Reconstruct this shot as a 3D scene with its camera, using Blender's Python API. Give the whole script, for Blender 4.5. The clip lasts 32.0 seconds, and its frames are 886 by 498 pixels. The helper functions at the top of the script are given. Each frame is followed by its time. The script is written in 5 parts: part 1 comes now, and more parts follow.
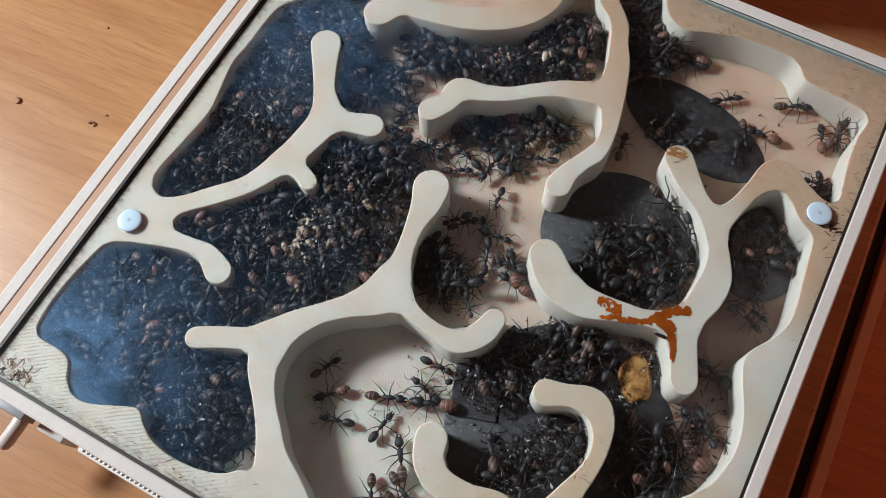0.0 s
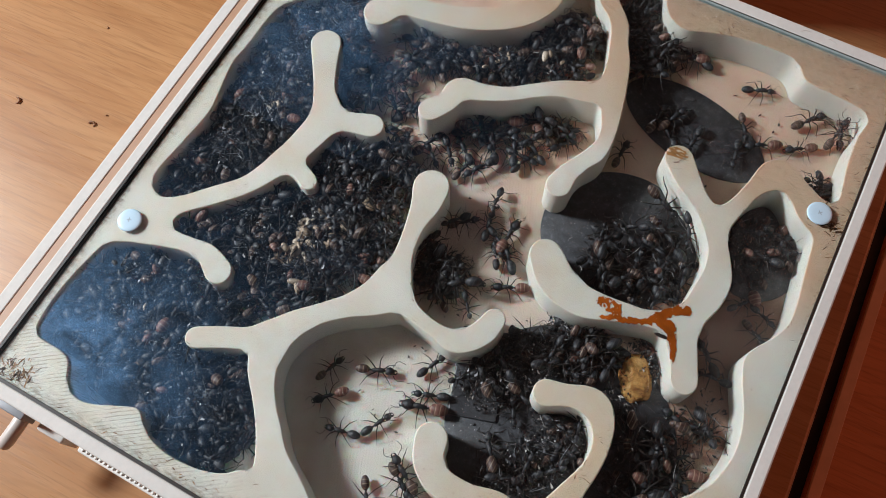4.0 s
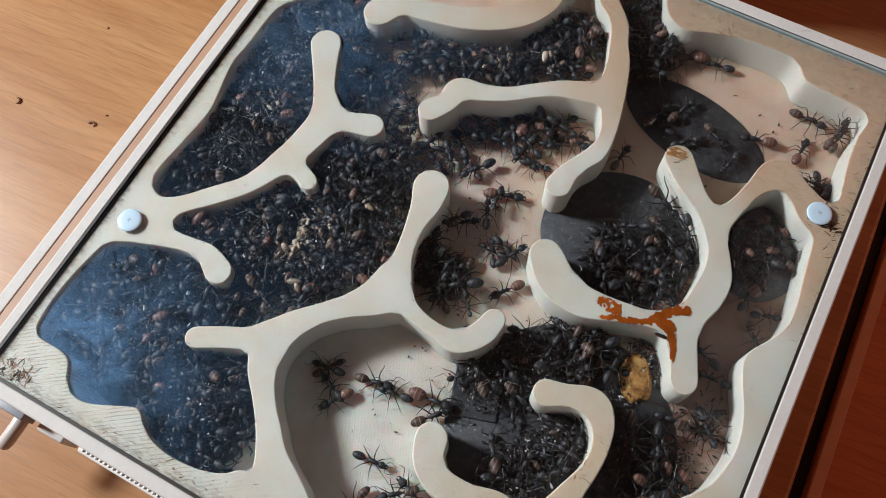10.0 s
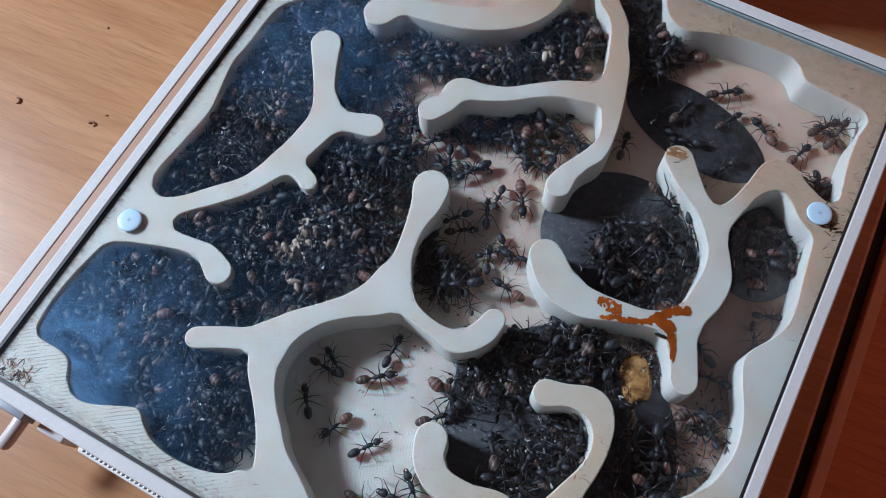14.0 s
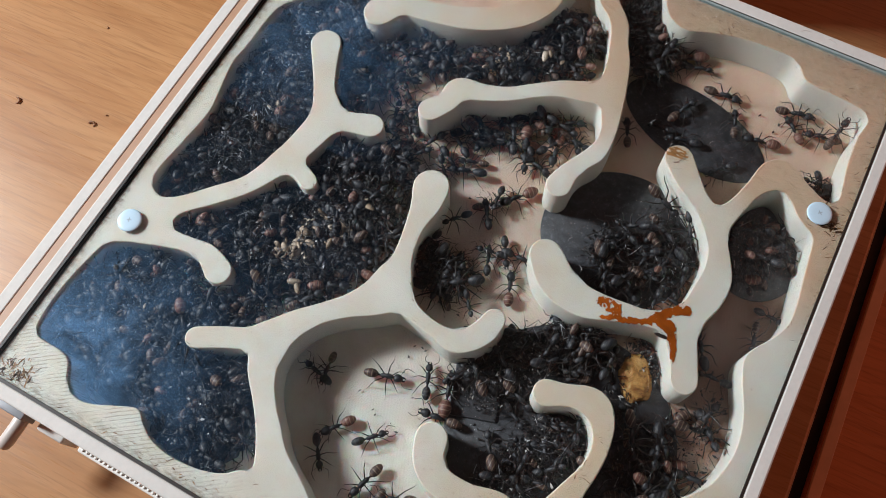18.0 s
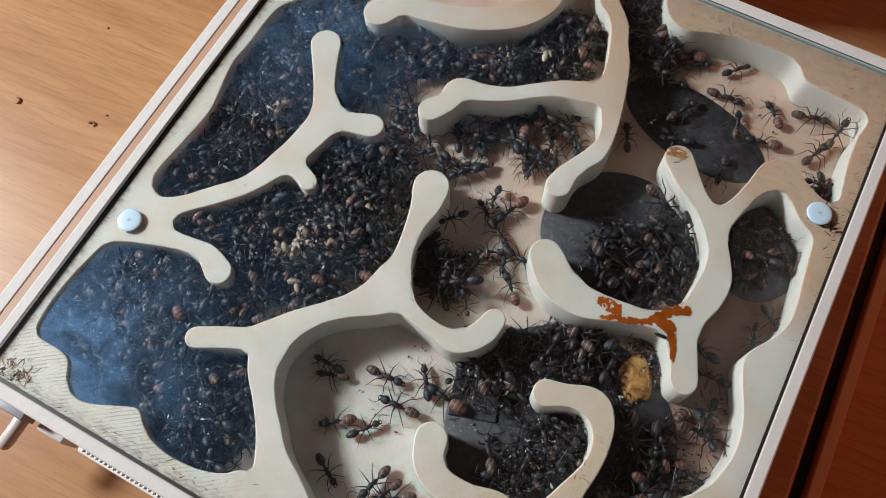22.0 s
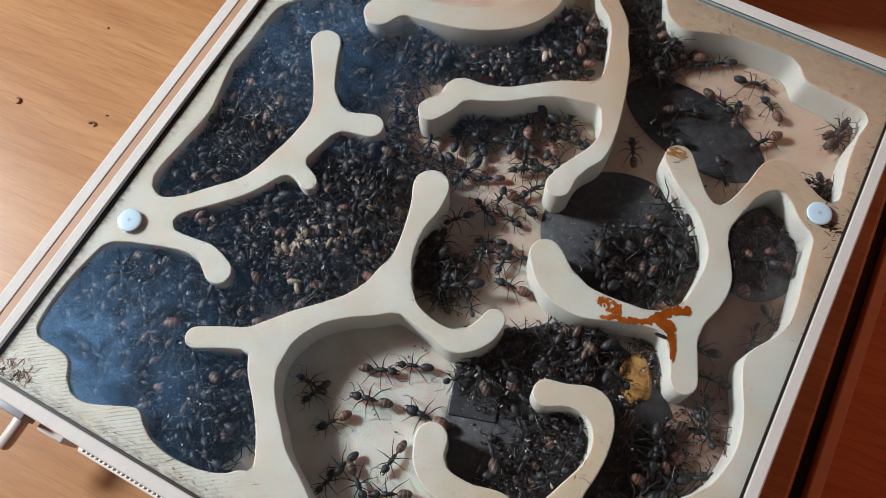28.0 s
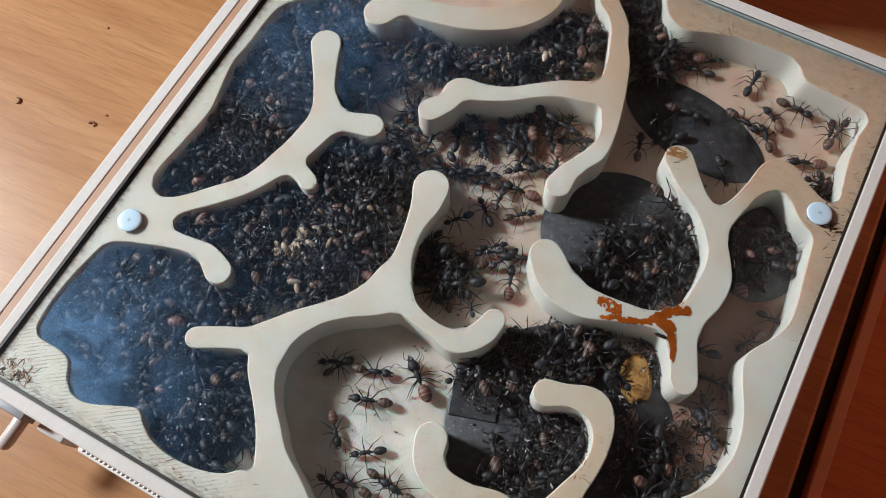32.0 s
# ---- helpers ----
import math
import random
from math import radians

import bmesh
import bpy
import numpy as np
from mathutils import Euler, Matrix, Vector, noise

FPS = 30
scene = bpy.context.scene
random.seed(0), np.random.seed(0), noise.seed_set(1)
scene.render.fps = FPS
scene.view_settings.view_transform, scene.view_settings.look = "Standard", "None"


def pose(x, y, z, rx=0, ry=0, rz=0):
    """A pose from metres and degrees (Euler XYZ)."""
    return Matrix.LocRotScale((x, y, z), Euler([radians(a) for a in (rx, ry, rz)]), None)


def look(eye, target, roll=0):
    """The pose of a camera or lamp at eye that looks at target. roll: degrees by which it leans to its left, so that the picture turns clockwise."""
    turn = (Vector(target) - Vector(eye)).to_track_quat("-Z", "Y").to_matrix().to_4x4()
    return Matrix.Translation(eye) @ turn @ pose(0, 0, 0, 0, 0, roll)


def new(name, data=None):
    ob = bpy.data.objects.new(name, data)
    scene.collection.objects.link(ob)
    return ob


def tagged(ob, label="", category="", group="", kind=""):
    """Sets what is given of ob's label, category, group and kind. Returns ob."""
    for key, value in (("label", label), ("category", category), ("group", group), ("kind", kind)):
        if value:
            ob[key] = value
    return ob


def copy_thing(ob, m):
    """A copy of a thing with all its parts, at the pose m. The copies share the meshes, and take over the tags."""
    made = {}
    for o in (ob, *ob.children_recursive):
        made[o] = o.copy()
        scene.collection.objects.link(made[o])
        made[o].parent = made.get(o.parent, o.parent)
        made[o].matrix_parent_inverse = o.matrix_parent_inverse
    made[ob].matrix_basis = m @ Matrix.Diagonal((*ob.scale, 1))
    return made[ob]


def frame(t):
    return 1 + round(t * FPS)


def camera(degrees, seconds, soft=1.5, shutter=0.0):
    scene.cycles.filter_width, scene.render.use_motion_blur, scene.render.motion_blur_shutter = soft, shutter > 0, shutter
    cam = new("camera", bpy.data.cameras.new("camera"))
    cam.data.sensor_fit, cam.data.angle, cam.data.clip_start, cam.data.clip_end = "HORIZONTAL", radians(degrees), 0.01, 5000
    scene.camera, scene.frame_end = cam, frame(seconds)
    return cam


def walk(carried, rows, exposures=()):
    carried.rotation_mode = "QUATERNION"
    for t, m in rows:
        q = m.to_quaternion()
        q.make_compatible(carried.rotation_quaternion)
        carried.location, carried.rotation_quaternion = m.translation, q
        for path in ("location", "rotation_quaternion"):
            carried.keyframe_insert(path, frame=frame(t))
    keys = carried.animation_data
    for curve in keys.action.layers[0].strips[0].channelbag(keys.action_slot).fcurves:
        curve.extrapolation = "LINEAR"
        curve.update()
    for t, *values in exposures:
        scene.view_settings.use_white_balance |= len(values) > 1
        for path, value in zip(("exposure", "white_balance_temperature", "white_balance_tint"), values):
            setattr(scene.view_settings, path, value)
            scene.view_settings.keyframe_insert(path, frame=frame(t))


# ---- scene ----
# All plan numbers are millimetres in the nest's own axes; MM turns them into metres.
MM = 0.001
ZT = 0.030            # top of the printed walls above the table
ZF = ZT - 0.0108      # chamber floor
cam = camera(57.6, 32.0, soft=0.6)
EYE = Vector((0.12353, 0.01508, 0.220))
VIEW = Matrix(((0.88021, -0.43483, 0.19014, EYE.x), (0.47418, 0.82242, -0.31428, EYE.y),
               (-0.01972, 0.36679, 0.93009, EYE.z), (0, 0, 0, 1)))
walk(cam, [(0.0, VIEW), (32.0, VIEW)], exposures=[(0.0, 0.0, 6500, 10), (12.3, 0.0, 6500, 10), (12.4, -0.12, 5350, 10), (17.9, -0.12, 5350, 10), (18.0, 0.0, 6500, 10), (32.0, 0.0, 6500, 10)])

# ---- light: a window in the side wall, a skylight that shows the sky ----
TURN = math.degrees(math.atan2(0.474, 0.880))     # the room is turned against the nest
ROOM = pose(0.086, 0.09, 0, 0, 0, TURN)
world = bpy.data.worlds.new("sky")
scene.world = world
world.use_nodes = True
wt = world.node_tree
sky = wt.nodes.new("ShaderNodeTexSky")
sky.sky_type, sky.sun_disc = "NISHITA", False
sky.sun_elevation, sky.sun_rotation = radians(38), radians(200)
wt.links.new(sky.outputs[0], wt.nodes["Background"].inputs[0])
wt.nodes["Background"].inputs[1].default_value = 0.012
lamp = bpy.data.lights.new("window_light", "AREA")
lamp.shape, lamp.size, lamp.size_y, lamp.energy = "RECTANGLE", 0.14, 0.14, 11.9
lamp.color = (0.875, 0.95, 1.0)
KEY_EYE = ROOM @ Vector((-0.70, 0.23, 0.50))
new("window_light", lamp).matrix_world = look(KEY_EYE, ROOM @ Vector((0, 0, 0.02)))


# ---- materials ----
def nodes_of(name):
    m = bpy.data.materials.new(name)
    m.use_nodes = True
    nt = m.node_tree
    return m, nt, nt.nodes["Principled BSDF"]


def coords(nt, scale=(1, 1, 1), turn=0.0, kind="Object", loc=(0, 0, 0)):
    tc, mp = nt.nodes.new("ShaderNodeTexCoord"), nt.nodes.new("ShaderNodeMapping")
    mp.inputs["Scale"].default_value, mp.inputs["Rotation"].default_value[2] = scale, radians(turn)
    mp.inputs["Location"].default_value = loc
    nt.links.new(tc.outputs[kind], mp.inputs[0])
    return mp.outputs[0]


def noise_of(nt, vec, scale, detail=4, rough=0.55, distort=0.0):
    n = nt.nodes.new("ShaderNodeTexNoise")
    n.inputs["Scale"].default_value, n.inputs["Detail"].default_value = scale, detail
    n.inputs["Roughness"].default_value, n.inputs["Distortion"].default_value = rough, distort
    nt.links.new(vec, n.inputs["Vector"])
    return n.outputs["Fac"]


def ramp_of(nt, fac, stops):
    r = nt.nodes.new("ShaderNodeValToRGB")
    e = r.color_ramp.elements
    while len(e) < len(stops):
        e.new(0.5)
    for el, (p, c) in zip(e, stops):
        el.position, el.color = p, (*c, 1) if len(c) == 3 else c
    nt.links.new(fac, r.inputs[0])
    return r.outputs[0]


def grey(nt, fac, lo, hi):
    return ramp_of(nt, fac, [(lo, (0, 0, 0)), (hi, (1, 1, 1))] if lo < hi else [(hi, (1, 1, 1)), (lo, (0, 0, 0))])


def blend(nt, fac, a, b, mode="MIX"):
    m = nt.nodes.new("ShaderNodeMix")
    m.data_type, m.blend_type = "RGBA", mode
    for sock, v in ((m.inputs[0], fac), (m.inputs[6], a), (m.inputs[7], b)):
        if isinstance(v, (int, float)):
            sock.default_value = v
        elif isinstance(v, tuple):
            sock.default_value = (*v, 1)
        else:
            nt.links.new(v, sock)
    return m.outputs[2]


def maths(nt, op, a, b=0.0):
    m = nt.nodes.new("ShaderNodeMath")
    m.operation = op
    for sock, v in zip(m.inputs, (a, b)):
        if isinstance(v, (int, float)):
            sock.default_value = v
        else:
            nt.links.new(v, sock)
    return m.outputs[0]


def bump_of(nt, bsdf, height, strength=0.3, dist=0.0002):
    b = nt.nodes.new("ShaderNodeBump")
    b.inputs["Strength"].default_value, b.inputs["Distance"].default_value = strength, dist
    nt.links.new(height, b.inputs["Height"])
    nt.links.new(b.outputs[0], bsdf.inputs["Normal"])


def bands(nt, vec, scale, distort=0.0, axis="X"):
    w = nt.nodes.new("ShaderNodeTexWave")
    w.bands_direction = axis
    w.inputs["Scale"].default_value, w.inputs["Distortion"].default_value = scale, distort
    w.inputs["Detail"].default_value = 2
    nt.links.new(vec, w.inputs["Vector"])
    return w.outputs["Fac"]


def simple(name, base, rough=0.5, var=0.25, scale=400, bump=0.2, metal=0.0, spec=0.5, random_tint=0.0):
    """A plain surface with grain at two scales."""
    m, nt, b = nodes_of(name)
    v = coords(nt)
    n1, n2 = noise_of(nt, v, scale, 5), noise_of(nt, v, scale * 0.12, 3)
    dark = tuple(c * (1 - var) for c in base)
    light = tuple(min(1, c * (1 + var * 0.6)) for c in base)
    col = blend(nt, 0.5, ramp_of(nt, n1, [(0.3, dark), (0.7, light)]), ramp_of(nt, n2, [(0.3, dark), (0.7, light)]))
    if random_tint:
        oi = nt.nodes.new("ShaderNodeObjectInfo")
        col = blend(nt, random_tint, col, ramp_of(nt, oi.outputs["Random"], [(0.0, dark), (1.0, light)]))
    nt.links.new(col, b.inputs["Base Color"])
    b.inputs["Roughness"].default_value, b.inputs["Metallic"].default_value = rough, metal
    b.inputs["Specular IOR Level"].default_value = spec
    if bump:
        bump_of(nt, b, n1, bump, 0.00015)
    return m


def printed_plastic(name, base, floor=False):
    """Cream printed plastic: fine print lines, grime near the edges, tan discolouring in one corner."""
    m, nt, b = nodes_of(name)
    v = coords(nt)
    sep = nt.nodes.new("ShaderNodeSeparateXYZ")
    nt.links.new(v, sep.inputs[0])
    X, Y = sep.outputs[0], sep.outputs[1]
    fine, mid, wide = noise_of(nt, v, 900, 4), noise_of(nt, v, 120, 4), noise_of(nt, v, 22, 3)
    col = ramp_of(nt, mid, [(0.25, tuple(c * 0.9 for c in base)), (0.75, tuple(min(1, c * 1.05) for c in base))])
    # tan discolouring towards the far right corner
    far = maths(nt, "ADD", maths(nt, "MULTIPLY", X, 4.5), maths(nt, "MULTIPLY", Y, 10.0))
    far = maths(nt, "ADD", far, maths(nt, "MULTIPLY", wide, 0.7))
    # handled top faces only: the chamber sides stay clean
    level = grey(nt, maths(nt, "MULTIPLY", sep.outputs[2], 10.0), 0.2965, 0.2990) if not floor else 0.8
    # deeper tan on tops paints weaker light; the floor's orange paints warm shade
    col = blend(nt, maths(nt, "MULTIPLY", maths(nt, "MULTIPLY", grey(nt, maths(nt, "MULTIPLY", far, 0.3), 0.36 if floor else 0.62, 0.60 if floor else 0.70), 0.92), level), col, (0.62, 0.385, 0.27) if floor else (0.54, 0.335, 0.20))
    lines = bands(nt, coords(nt, turn=40 if not floor else -22), 560 if not floor else 420, 0.6 if not floor else 0.8)
    if not floor:
        # rough ridges near the open corner
        low = maths(nt, "ADD", maths(nt, "MULTIPLY", X, 7.0), maths(nt, "MULTIPLY", Y, 22.0))
        ridges = bands(nt, coords(nt, turn=55), 340, 1.2)
        mask = maths(nt, "MULTIPLY", grey(nt, low, 0.75, 0.4), grey(nt, noise_of(nt, v, 380, 4), 0.40, 0.54))
        col = blend(nt, maths(nt, "MULTIPLY", maths(nt, "MULTIPLY", grey(nt, ridges, 0.72, 0.95), mask), 0.55), col, (0.16, 0.14, 0.12))
        # brown specks and grime in the tan corner
        spots = grey(nt, noise_of(nt, coords(nt, scale=(1, 2.2, 1), turn=40), 300, 5, 0.7, 1.5), 0.56, 0.62)
        spots = maths(nt, "MULTIPLY", maths(nt, "MULTIPLY", spots, level), grey(nt, maths(nt, "MULTIPLY", far, 0.3), 0.66, 0.82))
        col = blend(nt, maths(nt, "MULTIPLY", spots, 0.75), col, (0.12, 0.05, 0.02))
        # dirt under the cover's edge; the even strip also paints the rim's shadow
        strip = maths(nt, "MULTIPLY", grey(nt, maths(nt, "ADD", maths(nt, "MULTIPLY", X, 100), maths(nt, "MULTIPLY", noise_of(nt, v, 500, 3), 0.20)), 0.50, 0.40), 0.75)
        col = blend(nt, strip, col, (0.17, 0.105, 0.075))
        edge = maths(nt, "ADD", grey(nt, maths(nt, "MULTIPLY", X, 100), 0.55, 0.3), grey(nt, maths(nt, "MULTIPLY", Y, 100), 0.40, 0.0))
        col = blend(nt, maths(nt, "MULTIPLY", edge, grey(nt, noise_of(nt, coords(nt, scale=(1, 3, 1), turn=35), 330, 5, 0.7), 0.42, 0.66)), col, (0.17, 0.11, 0.08))
    if floor:
        # brown stains and specks left by the colony
        stain = grey(nt, noise_of(nt, coords(nt, loc=(0.03, 0.07, 0)), 75, 6, 0.68, 0.6), 0.46, 0.66)
        col = blend(nt, maths(nt, "MULTIPLY", stain, 0.32), col, (0.36, 0.19, 0.11))
        # the side chamber's floor is soiled brown; the tone also paints its shade
        soil_shade = nt.nodes.new("ShaderNodeVectorMath")
        soil_shade.operation = "DISTANCE"
        nt.links.new(v, soil_shade.inputs[0])
        soil_shade.inputs[1].default_value = (0.158, 0.088, ZF)
        spread = maths(nt, "ADD", maths(nt, "MULTIPLY", soil_shade.outputs["Value"], 20.0), maths(nt, "MULTIPLY", mid, 0.6))
        col = blend(nt, maths(nt, "MULTIPLY", grey(nt, spread, 1.15, 0.75), 0.8), col, (0.24, 0.13, 0.095))
        speck = grey(nt, noise_of(nt, v, 1100, 3, 0.6), 0.66, 0.72)
        col = blend(nt, maths(nt, "MULTIPLY", speck, 0.6), col, (0.09, 0.045, 0.03))
    else:
        # tan, much handled wall of the lower hook
        hook = nt.nodes.new("ShaderNodeVectorMath")
        hook.operation = "DISTANCE"
        nt.links.new(v, hook.inputs[0])
        hook.inputs[1].default_value = (0.139, 0.042, ZT)
        tan = maths(nt, "ADD", maths(nt, "MULTIPLY", hook.outputs["Value"], 20.0), maths(nt, "MULTIPLY", mid, 0.5))
        col = blend(nt, maths(nt, "MULTIPLY", maths(nt, "MULTIPLY", grey(nt, tan, 1.05, 0.50), level), 0.75), col, (0.60, 0.42, 0.25))
        # yellowed blotches on the handled tops
        blot = grey(nt, noise_of(nt, coords(nt, loc=(0.11, 0.02, 0)), 75, 8, 0.78, 0.5), 0.43, 0.64)
        col = blend(nt, maths(nt, "MULTIPLY", maths(nt, "MULTIPLY", blot, level), 0.5), col, (0.56, 0.43, 0.29))
        speck = grey(nt, noise_of(nt, v, 1300, 2, 0.5), 0.655, 0.72)
        col = blend(nt, maths(nt, "MULTIPLY", speck, 0.6), col, (0.22, 0.15, 0.10))
    nt.links.new(col, b.inputs["Base Color"])
    b.inputs["Roughness"].default_value = 0.55
    b.inputs["Specular IOR Level"].default_value = 0.35
    b.inputs["Subsurface Weight"].default_value = 0.65 if floor else 0.30
    b.inputs["Subsurface Radius"].default_value, b.inputs["Subsurface Scale"].default_value = (1.0, 0.30, 0.17), 0.0055 if floor else 0.0052
    h = blend(nt, 0.45 if floor else 0.6, lines, noise_of(nt, v, 1500, 5, 0.7))
    bump_of(nt, b, h, 0.13 if floor else 0.075, 0.00022)
    return m


def wood_material(name, tone):
    m, nt, b = nodes_of(name)

    def shade(r, g, bl):
        return (r * tone[0], g * tone[1], bl * tone[2])
    grain = noise_of(nt, coords(nt, scale=(5.5, 60, 20), turn=8), 2.2, 8, 0.62, 0.7)
    warp = noise_of(nt, coords(nt, scale=(5, 30, 10), turn=8), 1.0, 4, 0.6, 1.4)
    fine = noise_of(nt, coords(nt, scale=(45, 900, 100), turn=-14), 1.5, 4)
    pores = noise_of(nt, coords(nt, scale=(70, 1500, 100), turn=-16), 1.2, 2)
    arches = bands(nt, coords(nt, scale=(9, 34, 8), turn=-24, loc=(0.25, 0.4, 0)), 2.6, 9.0, "Y")
    base = ramp_of(nt, grain, [(0.3, shade(0.33, 0.130, 0.046)), (0.5, shade(0.475, 0.225, 0.092)), (0.72, shade(0.58, 0.310, 0.145))])
    base = blend(nt, 0.5, base, ramp_of(nt, warp, [(0.30, shade(0.37, 0.155, 0.056)), (0.68, shade(0.57, 0.300, 0.138))]))
    base = blend(nt, maths(nt, "MULTIPLY", grey(nt, arches, 0.80, 1.0), 0.20), base, shade(0.28, 0.112, 0.038))
    base = blend(nt, maths(nt, "MULTIPLY", grey(nt, fine, 0.53, 0.66), 0.42), base, shade(0.29, 0.120, 0.043))
    base = blend(nt, maths(nt, "MULTIPLY", grey(nt, pores, 0.62, 0.68), 0.18), base, shade(0.62, 0.37, 0.19))
    nt.links.new(base, b.inputs["Base Color"])
    nt.links.new(ramp_of(nt, fine, [(0.3, (0.26,) * 3), (0.7, (0.38,) * 3)]), b.inputs["Roughness"])
    b.inputs["Specular IOR Level"].default_value = 0.35
    b.inputs["Coat Weight"].default_value, b.inputs["Coat Roughness"].default_value = 0.4, 0.30
    bump_of(nt, b, fine, 0.10, 0.0001)
    return m


def glass_material():
    """Thin clear cover: mirror gloss by Fresnel over clear transmission, a few dust specks."""
    m = bpy.data.materials.new("clear_cover")
    m.use_nodes = True
    nt = m.node_tree
    nt.nodes.clear()
    out, mix = nt.nodes.new("ShaderNodeOutputMaterial"), nt.nodes.new("ShaderNodeMixShader")
    clear, gloss, fres = nt.nodes.new("ShaderNodeBsdfTransparent"), nt.nodes.new("ShaderNodeBsdfGlossy"), nt.nodes.new("ShaderNodeFresnel")
    clear.inputs[0].default_value, gloss.inputs["Roughness"].default_value = (0.975, 0.98, 0.98, 1), 0.16
    fres.inputs[0].default_value = 1.49
    nt.links.new(fres.outputs[0], mix.inputs[0])
    nt.links.new(clear.outputs[0], mix.inputs[1])
    nt.links.new(gloss.outputs[0], mix.inputs[2])
    nt.links.new(mix.outputs[0], out.inputs[0])
    return m


def ant_material(name, base, rough, band=None):
    m, nt, b = nodes_of(name)
    v = coords(nt)
    n = noise_of(nt, v, 1500, 3)
    col = ramp_of(nt, n, [(0.3, tuple(c * 0.6 for c in base)), (0.75, tuple(c * 1.5 for c in base))])
    if band:
        w = bands(nt, v, 300, 0.5)
        col = blend(nt, maths(nt, "MULTIPLY", grey(nt, w, 0.80, 0.97), 0.42), col, band)
    nt.links.new(col, b.inputs["Base Color"])
    b.inputs["Roughness"].default_value, b.inputs["Specular IOR Level"].default_value = rough, 0.44
    bump_of(nt, b, noise_of(nt, v, 2600, 4, 0.7), 0.6, 0.00016)
    return m


def slate_material():
    """Dark inlay, scuffed and dusted with pale specks."""
    m, nt, b = nodes_of("dark_slate")
    v = coords(nt)
    n, wide = noise_of(nt, v, 420, 6, 0.7), noise_of(nt, v, 60, 4)
    col = ramp_of(nt, n, [(0.3, (0.017, 0.017, 0.020)), (0.55, (0.046, 0.047, 0.053)), (0.75, (0.13, 0.13, 0.145))])
    col = blend(nt, maths(nt, "MULTIPLY", grey(nt, wide, 0.45, 0.7), 0.4), col, (0.055, 0.050, 0.048))
    col = blend(nt, maths(nt, "MULTIPLY", grey(nt, noise_of(nt, v, 1500, 2, 0.5), 0.68, 0.74), 0.7), col, (0.34, 0.30, 0.27))
    nt.links.new(col, b.inputs["Base Color"])
    nt.links.new(ramp_of(nt, wide, [(0.35, (0.30,) * 3), (0.65, (0.52,) * 3)]), b.inputs["Roughness"])
    bump_of(nt, b, n, 0.5, 0.0002)
    return m


PLASTIC = printed_plastic("cream_plastic", (0.655, 0.617, 0.55))
FLOOR_PLASTIC = printed_plastic("floor_plastic", (0.71, 0.66, 0.60), floor=True)
RIM = simple("white_rim_plastic", (0.69, 0.672, 0.63), 0.65, 0.10, 700, 0.3, spec=0.2)
EDGE_WOOD = simple("edge_band_wood", (0.72, 0.40, 0.24), 0.35, 0.15, 200, 0.1)
TAN = simple("tan_strip", (0.50, 0.30, 0.19), 0.5, 0.12, 300, 0.1)
BLACK = simple("black_seal", (0.026, 0.018, 0.014), 0.5, 0.4, 800)
SLATE = slate_material()
WOOD = wood_material("table_wood", (0.90, 0.92, 0.92))
# redder copy of the table wood; its tone paints warm bounced light
WARM_LIT_WOOD = wood_material("warm_lit_wood", (1.3, 0.9, 0.7))
GLASS = glass_material()
NYLON = simple("pale_blue_nylon", (0.56, 0.75, 0.88), 0.35, 0.05, 900, 0.05)
SYRUP = simple("dried_orange_syrup", (0.35, 0.075, 0.008), 0.22, 0.6, 260, 0.3)
DIRT = simple("edge_dirt", (0.10, 0.06, 0.045), 0.7, 0.5, 600)
EDGE_TEAL = simple("cover_edge_teal", (0.33, 0.42, 0.42), 0.3, 0.3, 300, 0.1)
RESIDUE = simple("tan_residue", (0.42, 0.19, 0.06), 0.5, 0.7, 700, 0.4)
COCOON = simple("cream_cocoon", (0.40, 0.30, 0.215), 0.6, 0.5, 1500, 0.5, random_tint=0.6)
BRACKET = simple("grey_bracket", (0.30, 0.31, 0.33), 0.5, 0.15, 500)
TUBE = simple("pale_tube_plastic", (0.55, 0.48, 0.43), 0.4, 0.1, 500)
# red chosen so the unseen walls throw warm fill light
BOUNCE_PAINT = simple("warm_bounce_paint", (0.76, 0.27, 0.15), 0.8, 0.1, 8, 0.0)
CEILING_PAINT = simple("ceiling_paint", (0.05, 0.03, 0.025), 0.8, 0.08, 8, 0.0)
FLOOR_WOOD = simple("room_floor_wood", (0.18, 0.08, 0.04), 0.5, 0.3, 10, 0.0)
BODY_BLACK = ant_material("ant_black", (0.015, 0.015, 0.018), 0.53)
GASTER_BLACK = ant_material("ant_black_gaster", (0.018, 0.018, 0.022), 0.52, (0.10, 0.085, 0.075))
GASTER_BROWN = ant_material("ant_brown_gaster", (0.060, 0.032, 0.026), 0.50, (0.36, 0.27, 0.19))
GASTER_RED = ant_material("ant_red_gaster", (0.125, 0.050, 0.038), 0.48, (0.42, 0.31, 0.22))
LEG_BLACK = ant_material("ant_leg", (0.020, 0.014, 0.012), 0.38)


def island_material(name, stops, rough):
    """Litter whose pieces differ in tone."""
    m, nt, b = nodes_of(name)
    g = nt.nodes.new("ShaderNodeNewGeometry")
    nt.links.new(ramp_of(nt, g.outputs["Random Per Island"], stops), b.inputs["Base Color"])
    b.inputs["Roughness"].default_value = rough
    return m


